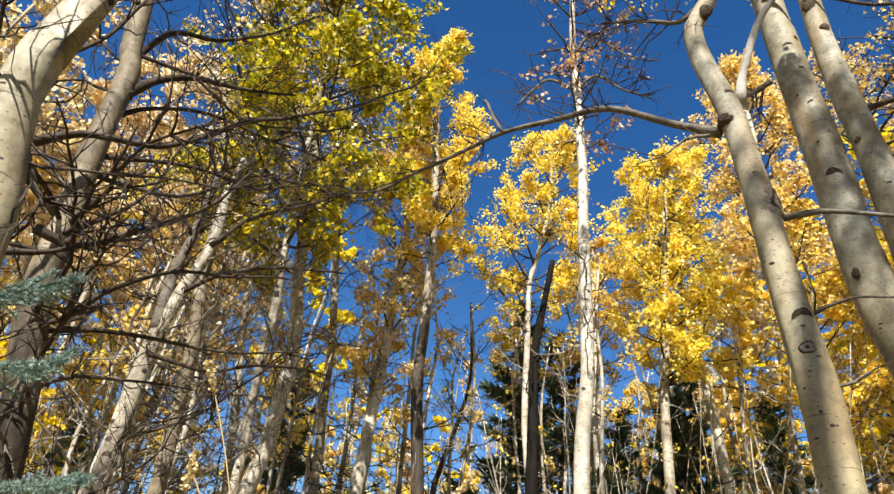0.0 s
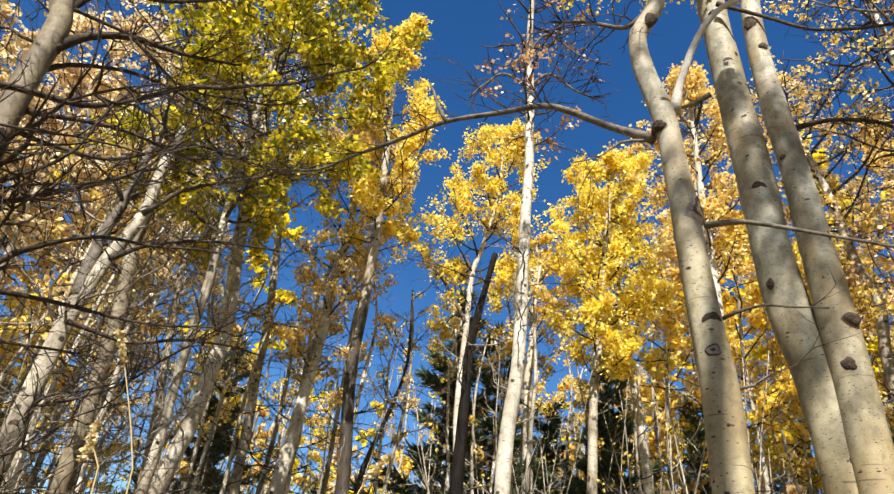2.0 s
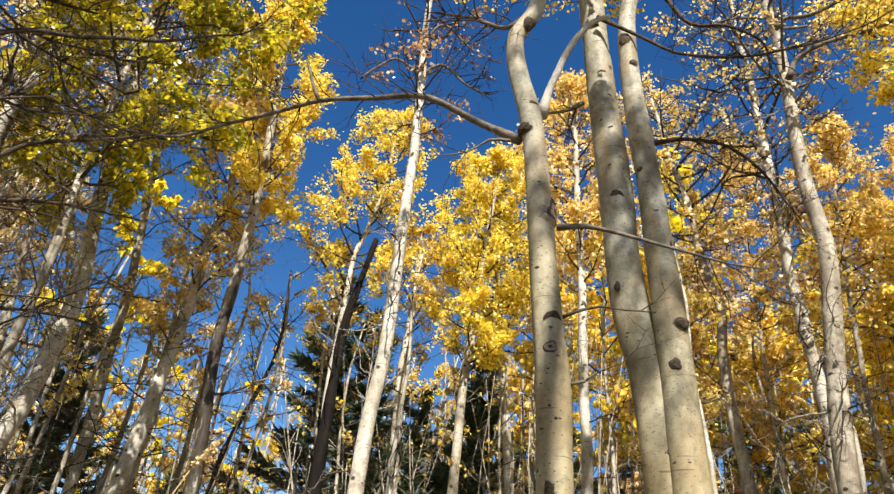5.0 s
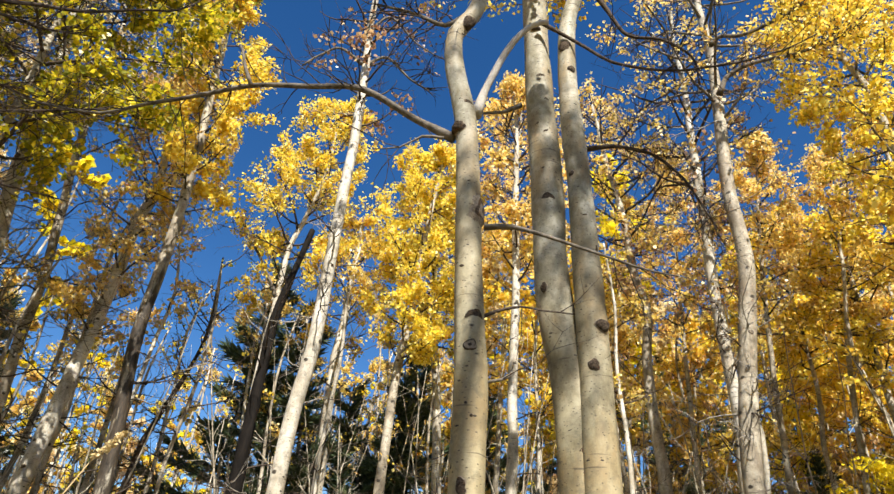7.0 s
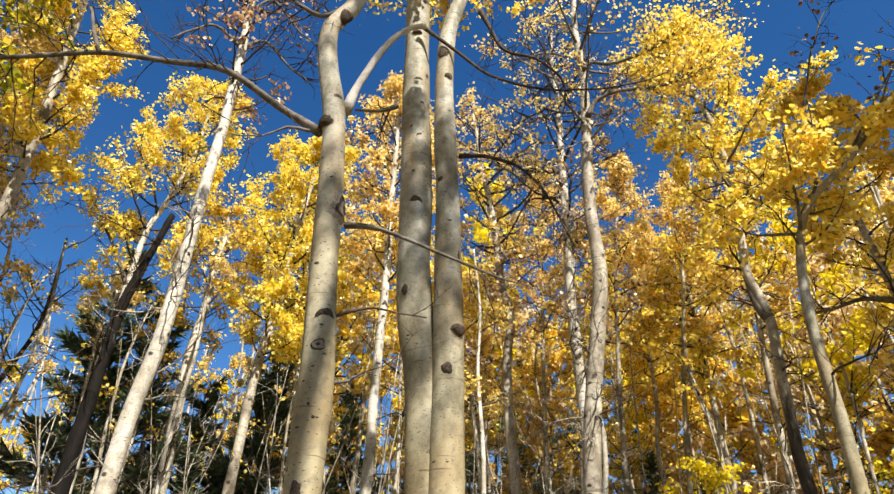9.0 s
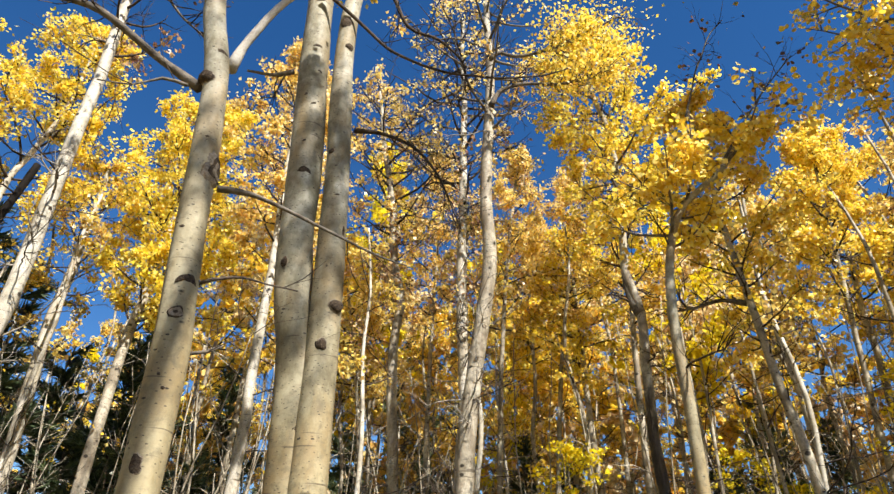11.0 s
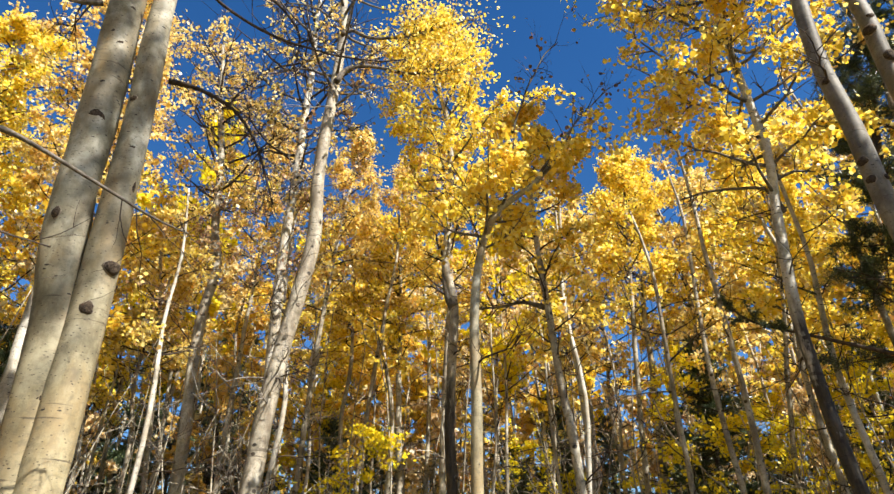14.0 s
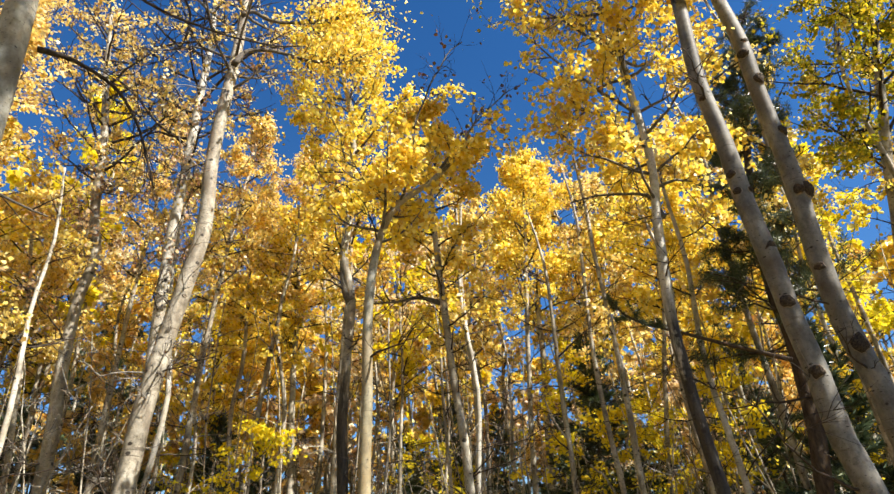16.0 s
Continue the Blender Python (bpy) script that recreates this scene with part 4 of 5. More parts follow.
# ---- dead wood and grass ----
def wood_piece(name, pts, r0, r1, material, label, category, twigs=0, foot=True, lump=0.2):
    rng = random.Random(len(pts) * 13 + int(pts[0][0] * 50))
    ctrl = [Vector(p) for p in pts]
    if foot and ctrl[0].z > 0.3:
        d = ctrl[1] - ctrl[0]
        ctrl.insert(0, Vector((ctrl[0].x - d.x / max(d.z, 0.3) * ctrl[0].z * 0.5, ctrl[0].y - d.y / max(d.z, 0.3) * ctrl[0].z * 0.5, -0.1)))
    o = Vector((ctrl[0].x, ctrl[0].y, 0))
    path = smooth_path([c - o for c in ctrl], 0.12)
    n = len(path) - 1
    root = new(name)
    root.location = o
    g = Geo()
    g.tube(path, [r0 * 1.15 + (r1 - r0 * 1.15) * i / n for i in range(n + 1)], 12, lump, r0 * 50)
    part("trunk" if r0 > 0.02 else "stem", g.mesh("trunk", material), root)
    if twigs:
        g = Geo()
        for k in range(twigs):
            i = rng.randint(n // 3, n - 1)
            a = rng.uniform(0, 6.28)
            L = rng.uniform(0.5, 1.6)
            br = crooked(rng, path[i], Vector((math.cos(a), math.sin(a), rng.uniform(0.1, 0.9))), L, 8, 0.16, 0.04)
            g.tube(br, [0.014 * (1 - 0.75 * j / 8) for j in range(9)], 5)
            fine_twigs(g, rng, br, 6, L * 0.4, 0.006, 0.03)
        part("dead_growth", g.mesh("dead_growth", TWIG), root, "", "stuff")
    return tagged(root, label, category)


def snag(pts, r0, r1):
    return wood_piece("dead_snag", pts, r0, r1, CHAR, "charred black dead trunk with a broken top", "dead tree", 7, True, 0.35)


def dead_sapling(pts, r0, r1):
    return wood_piece("dead_sapling", pts, r0, r1, TWIG, "thin crooked dead sapling with bare twigs", "dead tree", 16)


def leaning_pole(pts, r0, r1):
    return wood_piece("fallen_branch", pts, r0 * 0.55, r1 * 0.5, bark_of("white"), "pale bare fallen branch leaning in the thicket", "branch", 2)


def grass_stalk(pts, r0, r1):
    root = wood_piece("grass_stalk", pts, r0 * 0.8, r1 * 0.5, STRAW, "dry straw-coloured stalk of tall grass", "grass", 0, True, 0.0)
    rng = random.Random(int(pts[0][2] * 100))
    tip, d = Vector(pts[-1]) - root.location, (Vector(pts[-1]) - Vector(pts[-2])).normalized()
    nr = np.random.RandomState(3)
    c = [tip - d * rng.uniform(-0.02, 0.14) + Vector((rng.gauss(0, 0.008), rng.gauss(0, 0.008), 0)) for _ in range(260)]
    part("seed_head", leaves_mesh("seed_head", [tuple(q) for q in c], 0.02, STRAW, nr), root)
    return root


snag([(1.55, 9.13, 2.99), (1.55, 9.13, 4.61), (1.56, 9.13, 5.56), (1.65, 9.11, 6.18), (1.77, 9.1, 6.86), (1.85, 9.09, 7.33)], 0.123, 0.047)
dead_sapling([(0.18, 11.96, 3.57), (0.29, 11.96, 4.29), (0.58, 11.95, 5.31), (0.75, 11.95, 6.29), (0.64, 11.95, 7.85)], 0.071, 0.020)
leaning_pole([(12.34, 0.19, 2.7), (12.31, 0.49, 3.16), (12.25, 0.97, 3.88), (12.22, 1.18, 4.52)], 0.034, 0.029)
grass_stalk([(-0.88, 3.08, 2.09), (-0.94, 3.06, 2.25), (-1.04, 3.03, 2.48), (-1.13, 3.0, 2.67)], 0.007, 0.005)
grass_stalk([(-0.94, 2.85, 2.04), (-1.0, 2.83, 2.14), (-1.0, 2.83, 2.19)], 0.007, 0.006)
grass_stalk([(0.1, 3.2, 2.04), (0.16, 3.21, 2.19), (0.25, 3.21, 2.32)], 0.006, 0.006)


# ---- conifers ----
def needle_spray(places, dirs, length, rng, material, width=0.02, name="needles"):
    """Flat needle blades set round shoots."""
    n = len(places)
    c, d = np.array(places), np.array(dirs)
    d = d + rng.normal(scale=0.45, size=(n, 3))
    d /= np.linalg.norm(d, axis=1)[:, None]
    w = np.cross(d, rng.normal(size=(n, 3)))
    w /= np.linalg.norm(w, axis=1)[:, None] + 1e-9
    L = length * rng.uniform(0.7, 1.2, size=(n, 1))
    v = np.stack([c - w * width / 2, c + w * width / 2, c + d * L], 1)
    me = bpy.data.meshes.new(name)
    me.vertices.add(n * 3)
    me.vertices.foreach_set("co", v.ravel())
    me.loops.add(n * 3)
    me.loops.foreach_set("vertex_index", np.arange(n * 3, dtype=np.int32))
    me.polygons.add(n)
    me.polygons.foreach_set("loop_start", np.arange(0, n * 3, 3, dtype=np.int32))
    me.update(calc_edges=True)
    me.validate()
    me.materials.append(material)
    return me


def spruce(H, R, seed, blades=9000, material=NEEDLE, blade=0.11):
    """A spruce: straight trunk, drooping whorls of boughs, needles on all of them."""
    rng, nrng = random.Random(seed), np.random.RandomState(seed)
    root = new("spruce_tree")
    g = Geo()
    path = [Vector((0.03 * math.sin(k), 0.03 * math.cos(k * 1.7), H * k / 20)) for k in range(21)]
    g.tube(path, [0.012 + H * 0.011 * (1 - k / 20) for k in range(21)], 8, 0.1)
    part("trunk", g.mesh("trunk", PINE_BARK), root)
    g, places, dirs = Geo(), [], []
    boughs = int(H * 9)
    for k in range(boughs):
        h = 0.06 + 0.93 * k / boughs
        a = k * 2.4 + rng.gauss(0, 0.6)
        L = R * (1 - h) ** 0.85 * rng.uniform(0.35, 1.4) + 0.12
        br = crooked(rng, Vector((0, 0, H * h)), Vector((math.cos(a), math.sin(a), -0.15 + 0.6 * h)), L, 6, 0.09, 0.05)
        g.tube(br, [0.012 * (1 - 0.8 * j / 6) for j in range(7)], 3)
        m = int(blades * L / (R * boughs * 0.55)) + 6
        for _ in range(m):
            t = rng.random() ** 0.7 * 5.99
            i = int(t)
            p = br[i].lerp(br[i + 1], t - i)
            d = (br[i + 1] - br[i]).normalized()
            s = d.cross(Vector((0, 0, 1))) * rng.choice((-1, 1)) * rng.uniform(0, 1) ** 0.5
            q = p + s * rng.uniform(0, 0.32) * (1 - 0.6 * t / 6) * L + Vector((0, 0, -0.05 * rng.random()))
            places.append(tuple(q))
            dirs.append(tuple(d + s * 0.8 + Vector((0, 0, rng.uniform(-0.2, 0.3)))))
    part("bough_growth", g.mesh("bough_growth", PINE_BARK), root, "", "stuff")
    part("crown", needle_spray(places, dirs, blade, nrng, material, blade * 0.22, "crown"), root, "", "stuff")
    return root


def pine_trunk(pts, r0, r1):
    """A tall dark conifer with tufted boughs."""
    rng, nrng = random.Random(77), np.random.RandomState(77)
    root = wood_piece("pine_tree", pts, r0, r1, PINE_BARK, "tall dark green pine with tufted needles", "tree")
    o = root.location
    path = smooth_path([Vector(p) - o for p in pts], 0.15)
    g, places, dirs = Geo(), [], []
    for k in range(64):
        i = int(rng.uniform(0.25, 1.0) * (len(path) - 1))
        a = rng.uniform(0, 6.28)
        h = i / len(path)
        L = rng.uniform(0.6, 1.5) * (1.25 - 0.75 * h)
        br = crooked(rng, path[i], Vector((math.cos(a), math.sin(a), rng.uniform(-0.1, 0.5))), L, 7, 0.16, 0.06)
        g.tube(br, [0.018 * (1 - 0.8 * j / 7) for j in range(8)], 5)
        for tw in [br[3:]] + fine_twigs(g, rng, br, 6, L * 0.45, 0.006, 0.05, 0.3, 0):
            for p in tw[1:]:
                for _ in range(26):
                    e = Vector((rng.gauss(0, 1), rng.gauss(0, 1), rng.gauss(0.3, 1))).normalized()
                    places.append(tuple(p + e * 0.03))
                    dirs.append(tuple(e))
    part("bough_growth", g.mesh("bough_growth", PINE_BARK), root, "", "stuff")
    part("crown", needle_spray(places, dirs, 0.10, nrng, NEEDLE, 0.012, "crown"), root, "", "stuff")
    return root


def pine_limb(tree, pts, r0, r1):
    """The pine's long low bough with dark tufts near its end."""
    rng, nrng = random.Random(78), np.random.RandomState(78)
    path = smooth_path([Vector(p) - tree.location for p in pts], 0.1)
    n = len(path) - 1
    g, places, dirs = Geo(), [], []
    g.tube(path, [r0 + (r1 - r0) * i / n for i in range(n + 1)], 8, 0.1)
    tw = fine_twigs(g, rng, path, 14, 0.3, 0.006, 0.05, 0.55, 0)
    for t in tw + [path[n // 2:]]:
        for p in t[1:]:
            for _ in range(30):
                e = Vector((rng.gauss(0, 1), rng.gauss(0, 1), rng.gauss(0.3, 1))).normalized()
                places.append(tuple(p))
                dirs.append(tuple(e))
    ob = part("limb", g.mesh("limb", PINE_BARK), tree)
    part("needles", needle_spray(places, dirs, 0.09, nrng, NEEDLE, 0.01), ob, "", "stuff")


def spruce_tip(tree, pts, r0, r1):
    """A near bough of the young blue spruce."""
    rng, nrng = random.Random(int(pts[0][2] * 100)), np.random.RandomState(5)
    path = smooth_path([Vector(p) - tree.location for p in pts], 0.03)
    n = len(path) - 1
    g, places, dirs = Geo(), [], []
    g.tube(path, [r0 + (r1 - r0) * i / n for i in range(n + 1)], 6)
    tw = [path]
    for k in range(22):
        i = int(n * (0.1 + 0.85 * k / 22))
        d = (path[i + 1] - path[i]).normalized()
        s = d.cross(Vector((0, 0, 1))).normalized() * (1 if k % 2 else -1)
        t = crooked(rng, path[i], d + s * 0.8 + Vector((0, 0, rng.uniform(-0.5, 0.1))), 0.19 * (1.15 - k / 24), 6, 0.06, 0.0)
        g.tube(t, [r1 * (1 - 0.6 * j / 6) for j in range(7)], 4)
        tw.append(t)
    for t in tw:
        for i in range(len(t) - 1):
            d = (t[i + 1] - t[i]).normalized()
            for _ in range(34):
                e = Vector((rng.gauss(0, 1), rng.gauss(0, 1), rng.gauss(0.25, 1))).normalized()
                places.append(tuple(t[i].lerp(t[i + 1], rng.random())))
                dirs.append(tuple(d * 0.8 + e))
    ob = part("limb", g.mesh("limb", PINE_BARK), tree)
    part("needles", needle_spray(places, dirs, 0.026, nrng, BLUE_NEEDLE, 0.0035), ob, "", "stuff")


pine = pine_trunk([(10.63, -2.59, 2.3), (10.61, -2.7, 3.14), (10.59, -2.77, 4.34), (10.6, -2.73, 5.26), (10.59, -2.8, 6.23), (10.52, -3.08, 7.79), (10.39, -3.66, 9.96)], 0.119, 0.030)
pine_limb(pine, [(10.12, -2.59, 3.97), (10.24, -2.03, 4.27), (10.4, -1.34, 4.66), (10.55, -0.66, 5.06), (10.62, -0.33, 5.5)], 0.035, 0.012)
young = spruce(3.4, 0.9, 110, 9000, BLUE_NEEDLE, 0.05)
young.matrix_basis = pose(-2.05, 1.75, -0.05)
tagged(young, "young blue-green spruce beside the leaning aspen", "tree")
spruce_tip(young, [(-1.66, 2.01, 2.47), (-1.56, 2.08, 2.54), (-1.48, 2.14, 2.61), (-1.4, 2.2, 2.68)], 0.006, 0.002)
spruce_tip(young, [(-1.58, 2.07, 2.25), (-1.49, 2.13, 2.28), (-1.41, 2.18, 2.31), (-1.34, 2.23, 2.39)], 0.006, 0.002)
spruce_tip(young, [(-1.45, 2.16, 1.88), (-1.35, 2.22, 1.91), (-1.26, 2.28, 1.94), (-1.16, 2.34, 1.98)], 0.005, 0.002)

# background spruces: dark, low, between the trunks
protos = [spruce(7.0, 1.7, 101, 8000, NEEDLE, 0.27), spruce(5.4, 1.5, 102, 7000, NEEDLE, 0.24), spruce(8.2, 1.9, 103, 9000, NEEDLE, 0.28)]
spots = [(3.0, 13.8), (4.4, 14.2), (2.2, 14.8), (5.4, 13.4), (3.8, 15.2), (6.2, 14.6), (-6.2, 11.5), (-5.2, 13.6), (-3.4, 15.5), (6.6, 16.4), (12.5, 10.5), (15.2, 9.0), (17.5, 6.0), (15.5, -1.5), (14.0, -4.2), (17.0, 1.5), (12.6, -5.5), (16.0, -6.5), (-9.0, 9.0), (10.0, 14.0), (18.5, -3.0), (-8, -6), (3, -12), (-13, 3), (5.3, -5.3), (6.5, -6.0), (11.5, -3.2), (13.2, -2.6), (12.2, -7.0), (14.5, 0.5), (10.2, -5.0), (16.2, -3.4), (-1.0, 20.0), (7.4, 13.6), (-3.0, 18.0), (8.6, 15.0), (16.6, 4.2), (15.8, 7.2), (13.4, 11.6), (11.4, 13.2), (17.2, -0.4), (18.4, 3.4), (16.4, -5.0), (14.6, 4.6), (13.2, 8.9)]
rng = random.Random(5)
for _ in range(28):
    d, t = rng.uniform(20, 29), radians(rng.uniform(22, 132))
    spots.append((d * math.sin(t), d * math.cos(t)))
for k, (x, y) in enumerate(spots):
    src = protos[k % 3]
    s = rng.uniform(1.0, 1.25) if k < 6 else rng.uniform(0.58, 0.84) if 9 < math.hypot(x, y) < 20.5 and x > 9 and y > -2 else rng.uniform(0.6, 0.95) if math.hypot(x, y) < 20.5 else rng.uniform(1.0, 1.4)
    m = pose(x, y, -0.05, 0, 0, rng.uniform(0, 360)) @ Matrix.Scale(s, 4)
    if k < 3:
        src.matrix_basis = m
        ob = src
    else:
        ob = copy_thing(src, m)
        ob.matrix_basis = m
    tagged(ob, "dark green spruce standing among the aspens", "tree", "spruces of the thicket")

# ---- the grove behind: a few kinds of aspen, set out again and again ----
def kind(k, H, r, R, low, leaves, leaf, dead, far, tone, limbs, label="", white=0):
    bend = 0.28 if r > 0.07 else 0.15
    r2 = random.Random(200 + k)
    ctrl = [(1.5, 0, 0)] + [(z * H, bend * r2.gauss(0, 1) * z, bend * r2.gauss(0, 1) * z) for z in (0.3, 0.5, 0.68, 0.85, 1.0)]
    return aspen(0, 0, r, ctrl, crown=(H * low, R), seed=200 + k, leaves=leaves, dead=dead, tone=tone, far=far, leaf=leaf, limbs=limbs, label=label, white=white)


SHADES = ("gold", "orange", "amber", "lemon", "gold", "blush", "orange")
KINDS = [kind(k, 10.5 + 0.5 * (k % 4), 0.050 + 0.009 * (k % 3), 1.4 + 0.15 * (k % 3), 0.47 + 0.04 * (k % 3), 4700, 0.106, 13, 1, SHADES[k], 23, white=int(k == 4)) for k in range(7)]
FAR = [kind(20 + k, 11.0 + k, 0.07, 1.8, 0.42, 1150, 0.29, 2, 2, SHADES[k], 9, "distant aspen with yellow autumn leaves") for k in range(4)]
BRUSH = [kind(30 + k, 6.2 + k, 0.045, 1.7, 0.14, 1300, 0.17, 3, 2, ("blush", "amber")[k], 14, "distant low aspen brush") for k in range(2)]
POLES = [kind(40 + k, 7.0 + k, 0.045 + 0.006 * k, 0.7, 0.5, 500 if k else 60, 0.075, 9, 1, "amber" if k % 2 else "gold", 7, "thin bare aspen pole with few leaves", int(k == 1)) for k in range(4)]
BUSHES = [kind(60 + k, 4.2 + 0.8 * k, 0.03, 0.9, 0.3, 1900, 0.066, 4, 1, "lemon", 14, "young aspen sapling with lemon-yellow leaves") for k in range(2)]

# tall aspens added out of view, only to cast dappled shade
DAPPLE = [kind(80 + k, 15.0 + k, 0.11, 1.5, 0.79, 2600, 0.085, 4, 1, "gold", 22) for k in range(2)]

used = set()
OWN = {*DAPPLE, *KINDS, *FAR, *BRUSH, *POLES, *BUSHES}
TAKEN = [Vector((o.location.x, o.location.y)) for o in scene.objects if o.parent is None and o.name.startswith("aspen_tree") and o not in OWN]


def plant(kinds, x, y, gap, size=0):
    p = Vector((x, y))
    if any((p - q).length < gap for q in TAKEN) or math.hypot(x - 0.5, y + 0.2) < 2.2:
        return
    TAKEN.append(p)
    src = rng.choice(kinds)
    m = pose(x, y, 0, 0, 0, rng.uniform(0, 360)) @ Matrix.Scale(size or rng.uniform(0.85, 1.12), 4)
    if src not in used:
        used.add(src)
        src.matrix_basis = m
    else:
        copy_thing(src, m).matrix_basis = m


def at(az, d):
    return d * math.sin(radians(az)) + 0.4, d * math.cos(radians(az)) - 0.2


for x, y in ((-0.8, -9.0), (-7.5, -3.0)):  # unseen trees added behind, towards the sun
    plant(KINDS, x, y, 0.8)
for x, y in ((6.6, -6.6), (5.5, -7.0)):  # unseen, added to shade the two grey trunks
    plant(KINDS[:1], x, y, 0.8, 0.95)
for x, y in ((0.45, -3.6), (1.95, -4.3), (-2.7, -3.3)):  # unseen thin crowns, added to dapple the front trunks
    plant(DAPPLE, x, y, 0.8)
for _ in range(58):  # the thick side of the grove
    plant(KINDS, *at(rng.uniform(26, 120), rng.uniform(12.5, 20)), 1.3)
for _ in range(44):  # the thin side, open to the sky
    plant((KINDS[0], KINDS[5], KINDS[5], KINDS[5]), *at(rng.uniform(-64, -22), rng.uniform(10.5, 18)), 1.2)

for _ in range(95):  # poles in the thicket
    plant(POLES, *at(rng.uniform(35, 125), rng.uniform(10, 24)), 0.6)
for _ in range(36):
    plant(POLES, *at(rng.uniform(-60, 35), rng.uniform(12, 26)), 0.7)
for _ in range(80):  # bare poles against the open sky
    plant(POLES[:2], *at(rng.uniform(-42, 24), rng.uniform(10, 20)), 0.5)
for _ in range(12):
    plant(BUSHES, *at(rng.uniform(-64, -24), rng.uniform(10, 18)), 0.8)
for _ in range(16):
    plant(BUSHES, *at(rng.uniform(-40, 26), rng.uniform(15, 24)), 0.8)
for _ in range(28):
    plant(BUSHES, *at(rng.uniform(52, 108), rng.uniform(11, 17)), 0.8)
for _ in range(12):
    x, y = at(rng.uniform(150, 280), rng.uniform(10, 24))
    s = 2.7 - y
    if abs(x - (2.4 - 0.14 * s)) > 2.8:  # keeps the sun on the three front trunks
        plant(KINDS, x, y, 2.2)


for src in OWN - used - {*FAR, *BRUSH}:  # kinds that found no place
    for o in (*src.children, src):
        bpy.data.objects.remove(o)


# ---- far woods, one joined mass ----
def far_woods(places, kinds, name, label):
    """Copies of the distant kinds, joined into one mesh."""
    parts = []
    for src in kinds:
        rows = []
        for o in src.children:
            me = o.data
            v, f, n = np.empty(len(me.vertices) * 3), np.empty(len(me.loops), dtype=np.int32), np.empty(len(me.polygons), dtype=np.int32)
            me.vertices.foreach_get("co", v)
            me.loops.foreach_get("vertex_index", f)
            me.polygons.foreach_get("loop_total", n)
            rows.append((v.reshape(-1, 3), f, n, me.materials[0]))
        parts.append(rows)
    mats, V, F, N, M, base = [], [], [], [], [], 0
    for x, y in places:
        c, sn, s = *(lambda q: (math.cos(q), math.sin(q)))(rng.uniform(0, 6.28)), rng.uniform(0.85, 1.12)
        turn = np.array(((c, -sn, 0), (sn, c, 0), (0, 0, 1))) * s
        for v, f, n, m in rng.choice(parts):
            if m not in mats:
                mats.append(m)
            V.append(v @ turn.T + np.array((x, y, 0)))
            F.append(f + base)
            N.append(n)
            M.append(np.full(len(n), mats.index(m), dtype=np.int32))
            base += len(v)
    V, F, N, M = np.concatenate(V), np.concatenate(F), np.concatenate(N), np.concatenate(M)
    me = bpy.data.meshes.new(name)
    me.vertices.add(len(V))
    me.vertices.foreach_set("co", V.ravel())
    me.loops.add(len(F))
    me.loops.foreach_set("vertex_index", F)
    me.polygons.add(len(N))
    me.polygons.foreach_set("loop_start", np.concatenate(((0,), np.cumsum(N)[:-1])).astype(np.int32))
    me.polygons.foreach_set("material_index", M)
    for m in mats:
        me.materials.append(m)
    me.update(calc_edges=True)
    me.validate()
    tagged(new(name, me), label, "woods", kind="stuff")
    for src in kinds:
        for o in (*src.children, src):
            bpy.data.objects.remove(o)


far_spots = [at(rng.uniform(-14, 20), rng.uniform(36, 55)) for _ in range(18)]
far_spots += [at(rng.uniform(18, 130), rng.uniform(20, 34)) for _ in range(48)]
far_spots += [at(rng.uniform(48, 126), rng.uniform(19, 30)) for _ in range(26)]
far_spots += [at(rng.uniform(-80, -12), rng.uniform(19, 36)) for _ in range(24)]
far_spots += [at(rng.uniform(-80, 135), rng.uniform(36, 75)) for _ in range(36)]
far_woods(far_spots, FAR, "far_woods", "distant aspen woods with yellow autumn leaves")
brush_spots = [at(rng.uniform(24, 132), rng.uniform(17, 27)) for _ in range(62)] + [at(rng.uniform(-70, 24), rng.uniform(21, 30)) for _ in range(16)]
far_woods(brush_spots, BRUSH, "brush", "low twiggy brush with tan and amber leaves below the aspens")


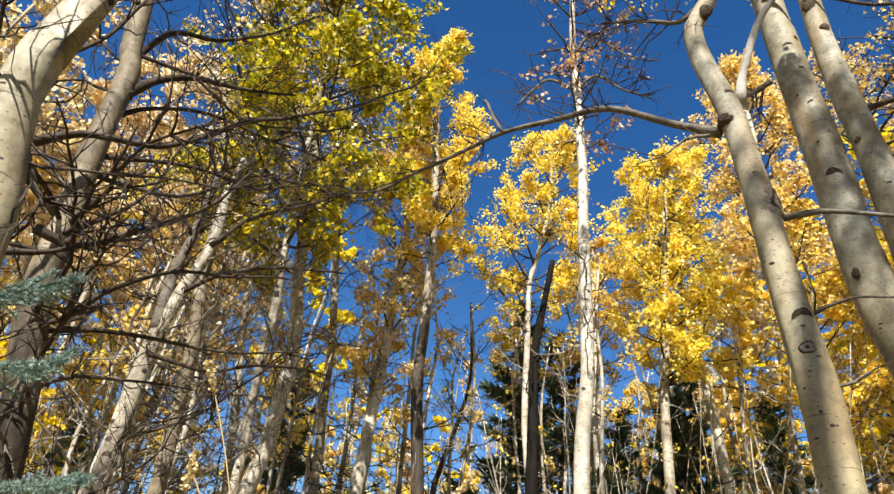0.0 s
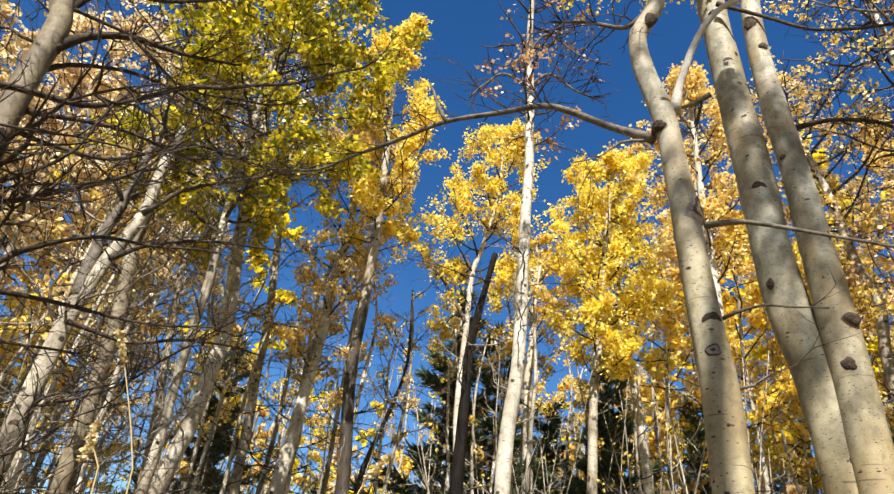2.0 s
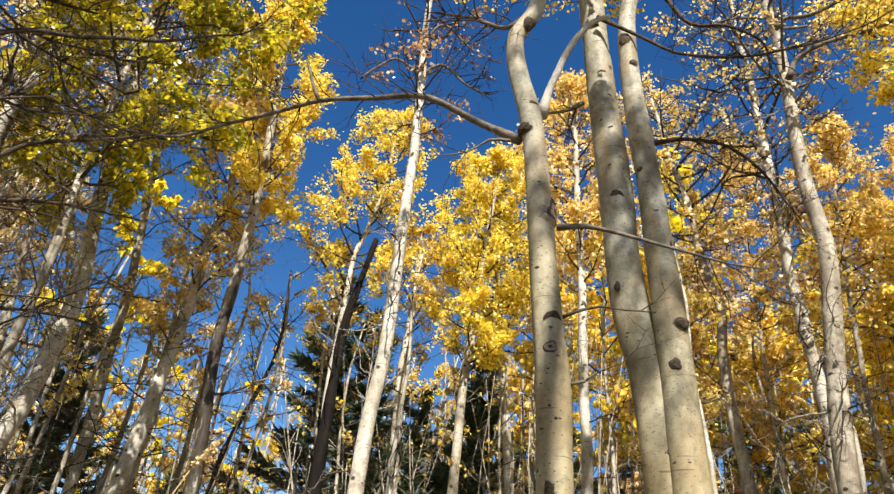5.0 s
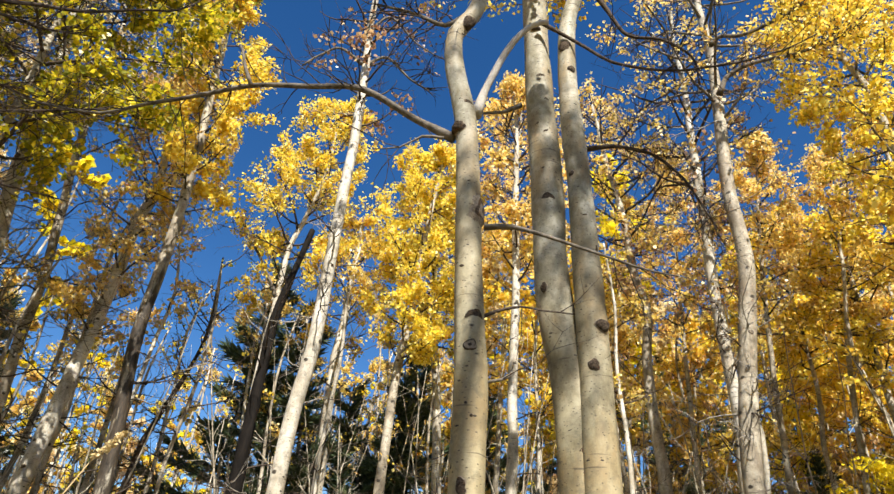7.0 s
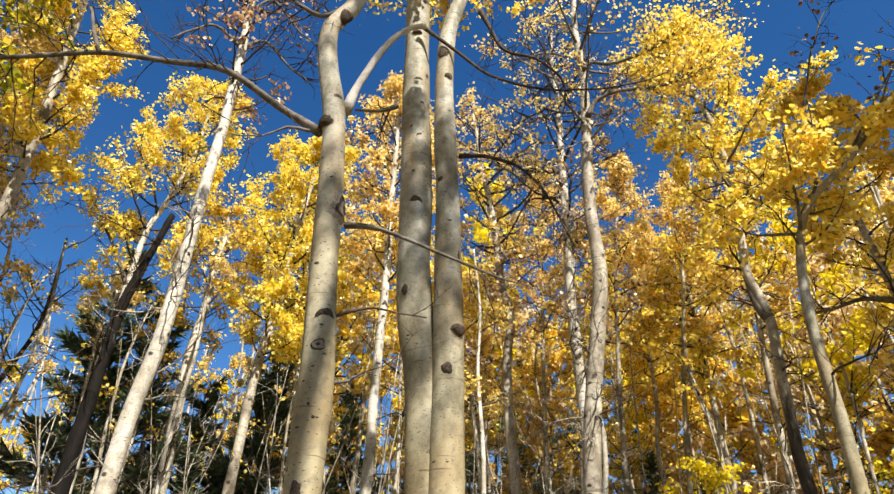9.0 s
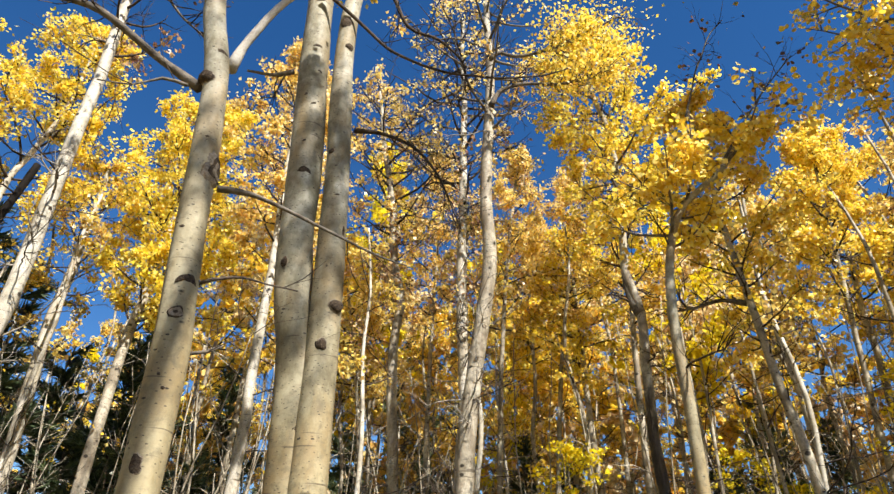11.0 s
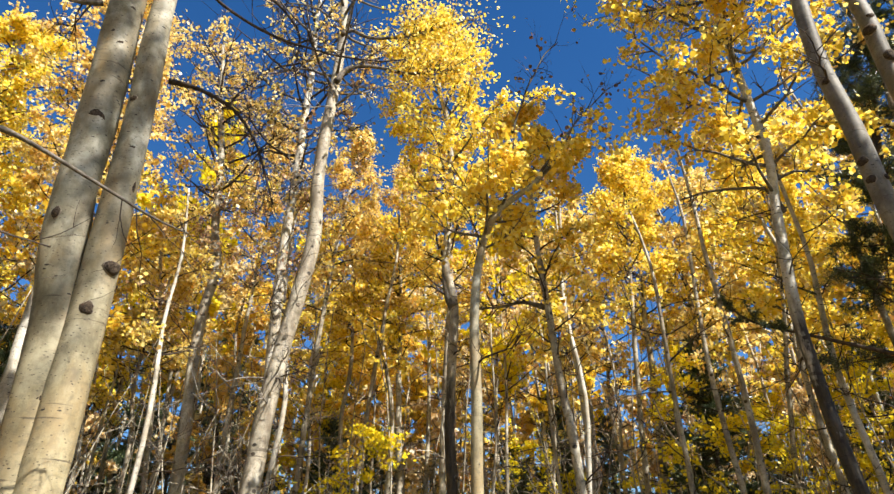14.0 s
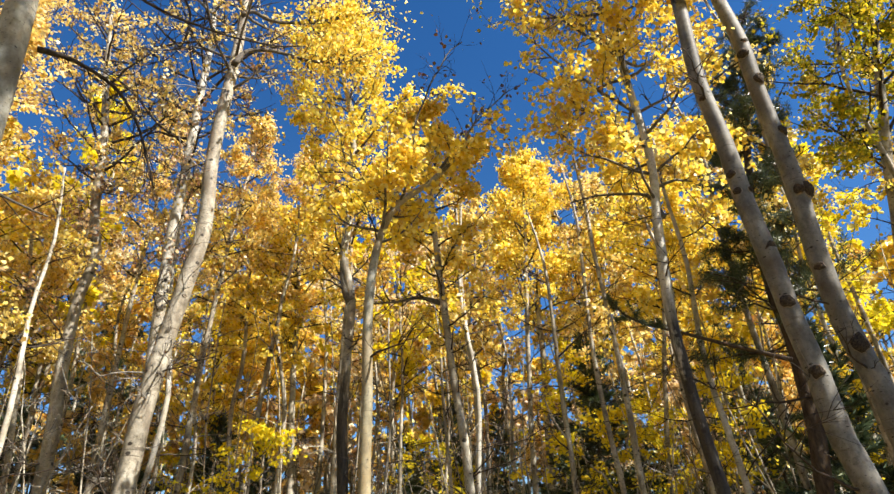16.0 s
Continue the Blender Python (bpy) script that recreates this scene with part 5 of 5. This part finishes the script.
# ---- thicket: bare stems too many to count, one joined mass ----
def thicket(count):
    r, g = random.Random(91), Geo()
    for _ in range(count):
        x, y = at(r.uniform(*r.choice(((-45, 128), (-45, 128), (6, 34), (55, 126)))), r.uniform(11, 24))
        if -10 < math.degrees(math.atan2(x, y)) < 6 and r.random() < 0.5:
            continue
        stem = crooked(r, Vector((x, y, -0.05)), Vector((r.gauss(0, 0.12), r.gauss(0, 0.12), 1)), r.uniform(3.0, 7.0), 9, 0.06, 0.02)
        r0 = r.uniform(0.012, 0.035)
        g.tube(stem, [r0 * (1 - 0.75 * k / 9) for k in range(10)], 4)
        fine_twigs(g, r, stem, 8, 0.9, r0 * 0.4, 0.03, 0.2, 1, 3)
    return tagged(new("thicket", g.mesh("thicket", bark_of("weathered"))), "dense thicket of bare grey stems and twigs", "thicket", kind="stuff")


thicket(760)


# ---- floor litter ----
def litter():
    r, nr = random.Random(17), np.random.RandomState(17)
    spots = []
    for _ in range(9000):
        d, t = 14 * math.sqrt(r.random()), r.uniform(0, 6.28)
        x, y = 0.5 + d * math.cos(t), d * math.sin(t)
        z = 0.10 * noise.noise(Vector((x * 0.25, y * 0.25, 0))) + 0.05 * noise.noise(Vector((x, y, 3)))
        spots.append((x, y, z + 0.03))
    tagged(new("fallen_leaves", leaves_mesh("fallen_leaves", spots, 0.055, GOLD, nr, True)), "fallen golden aspen leaves on the soil", "leaves", kind="stuff")
    places, dirs = [], []
    for _ in range(420):
        d, t = 1.2 + 13 * math.sqrt(r.random()), r.uniform(0, 6.28)
        x, y = 0.5 + d * math.cos(t), d * math.sin(t)
        z = 0.10 * noise.noise(Vector((x * 0.25, y * 0.25, 0))) + 0.05 * noise.noise(Vector((x, y, 3)))
        for _ in range(16):
            places.append((x + r.gauss(0, 0.05), y + r.gauss(0, 0.05), z - 0.03))
            dirs.append((r.gauss(0, 0.35), r.gauss(0, 0.35), 1.6))
    tagged(new("dry_grass", needle_spray(places, dirs, 0.45, nr, STRAW, 0.008, "dry_grass")), "tufts of dry straw-coloured forest grass", "grass", kind="stuff")


litter()
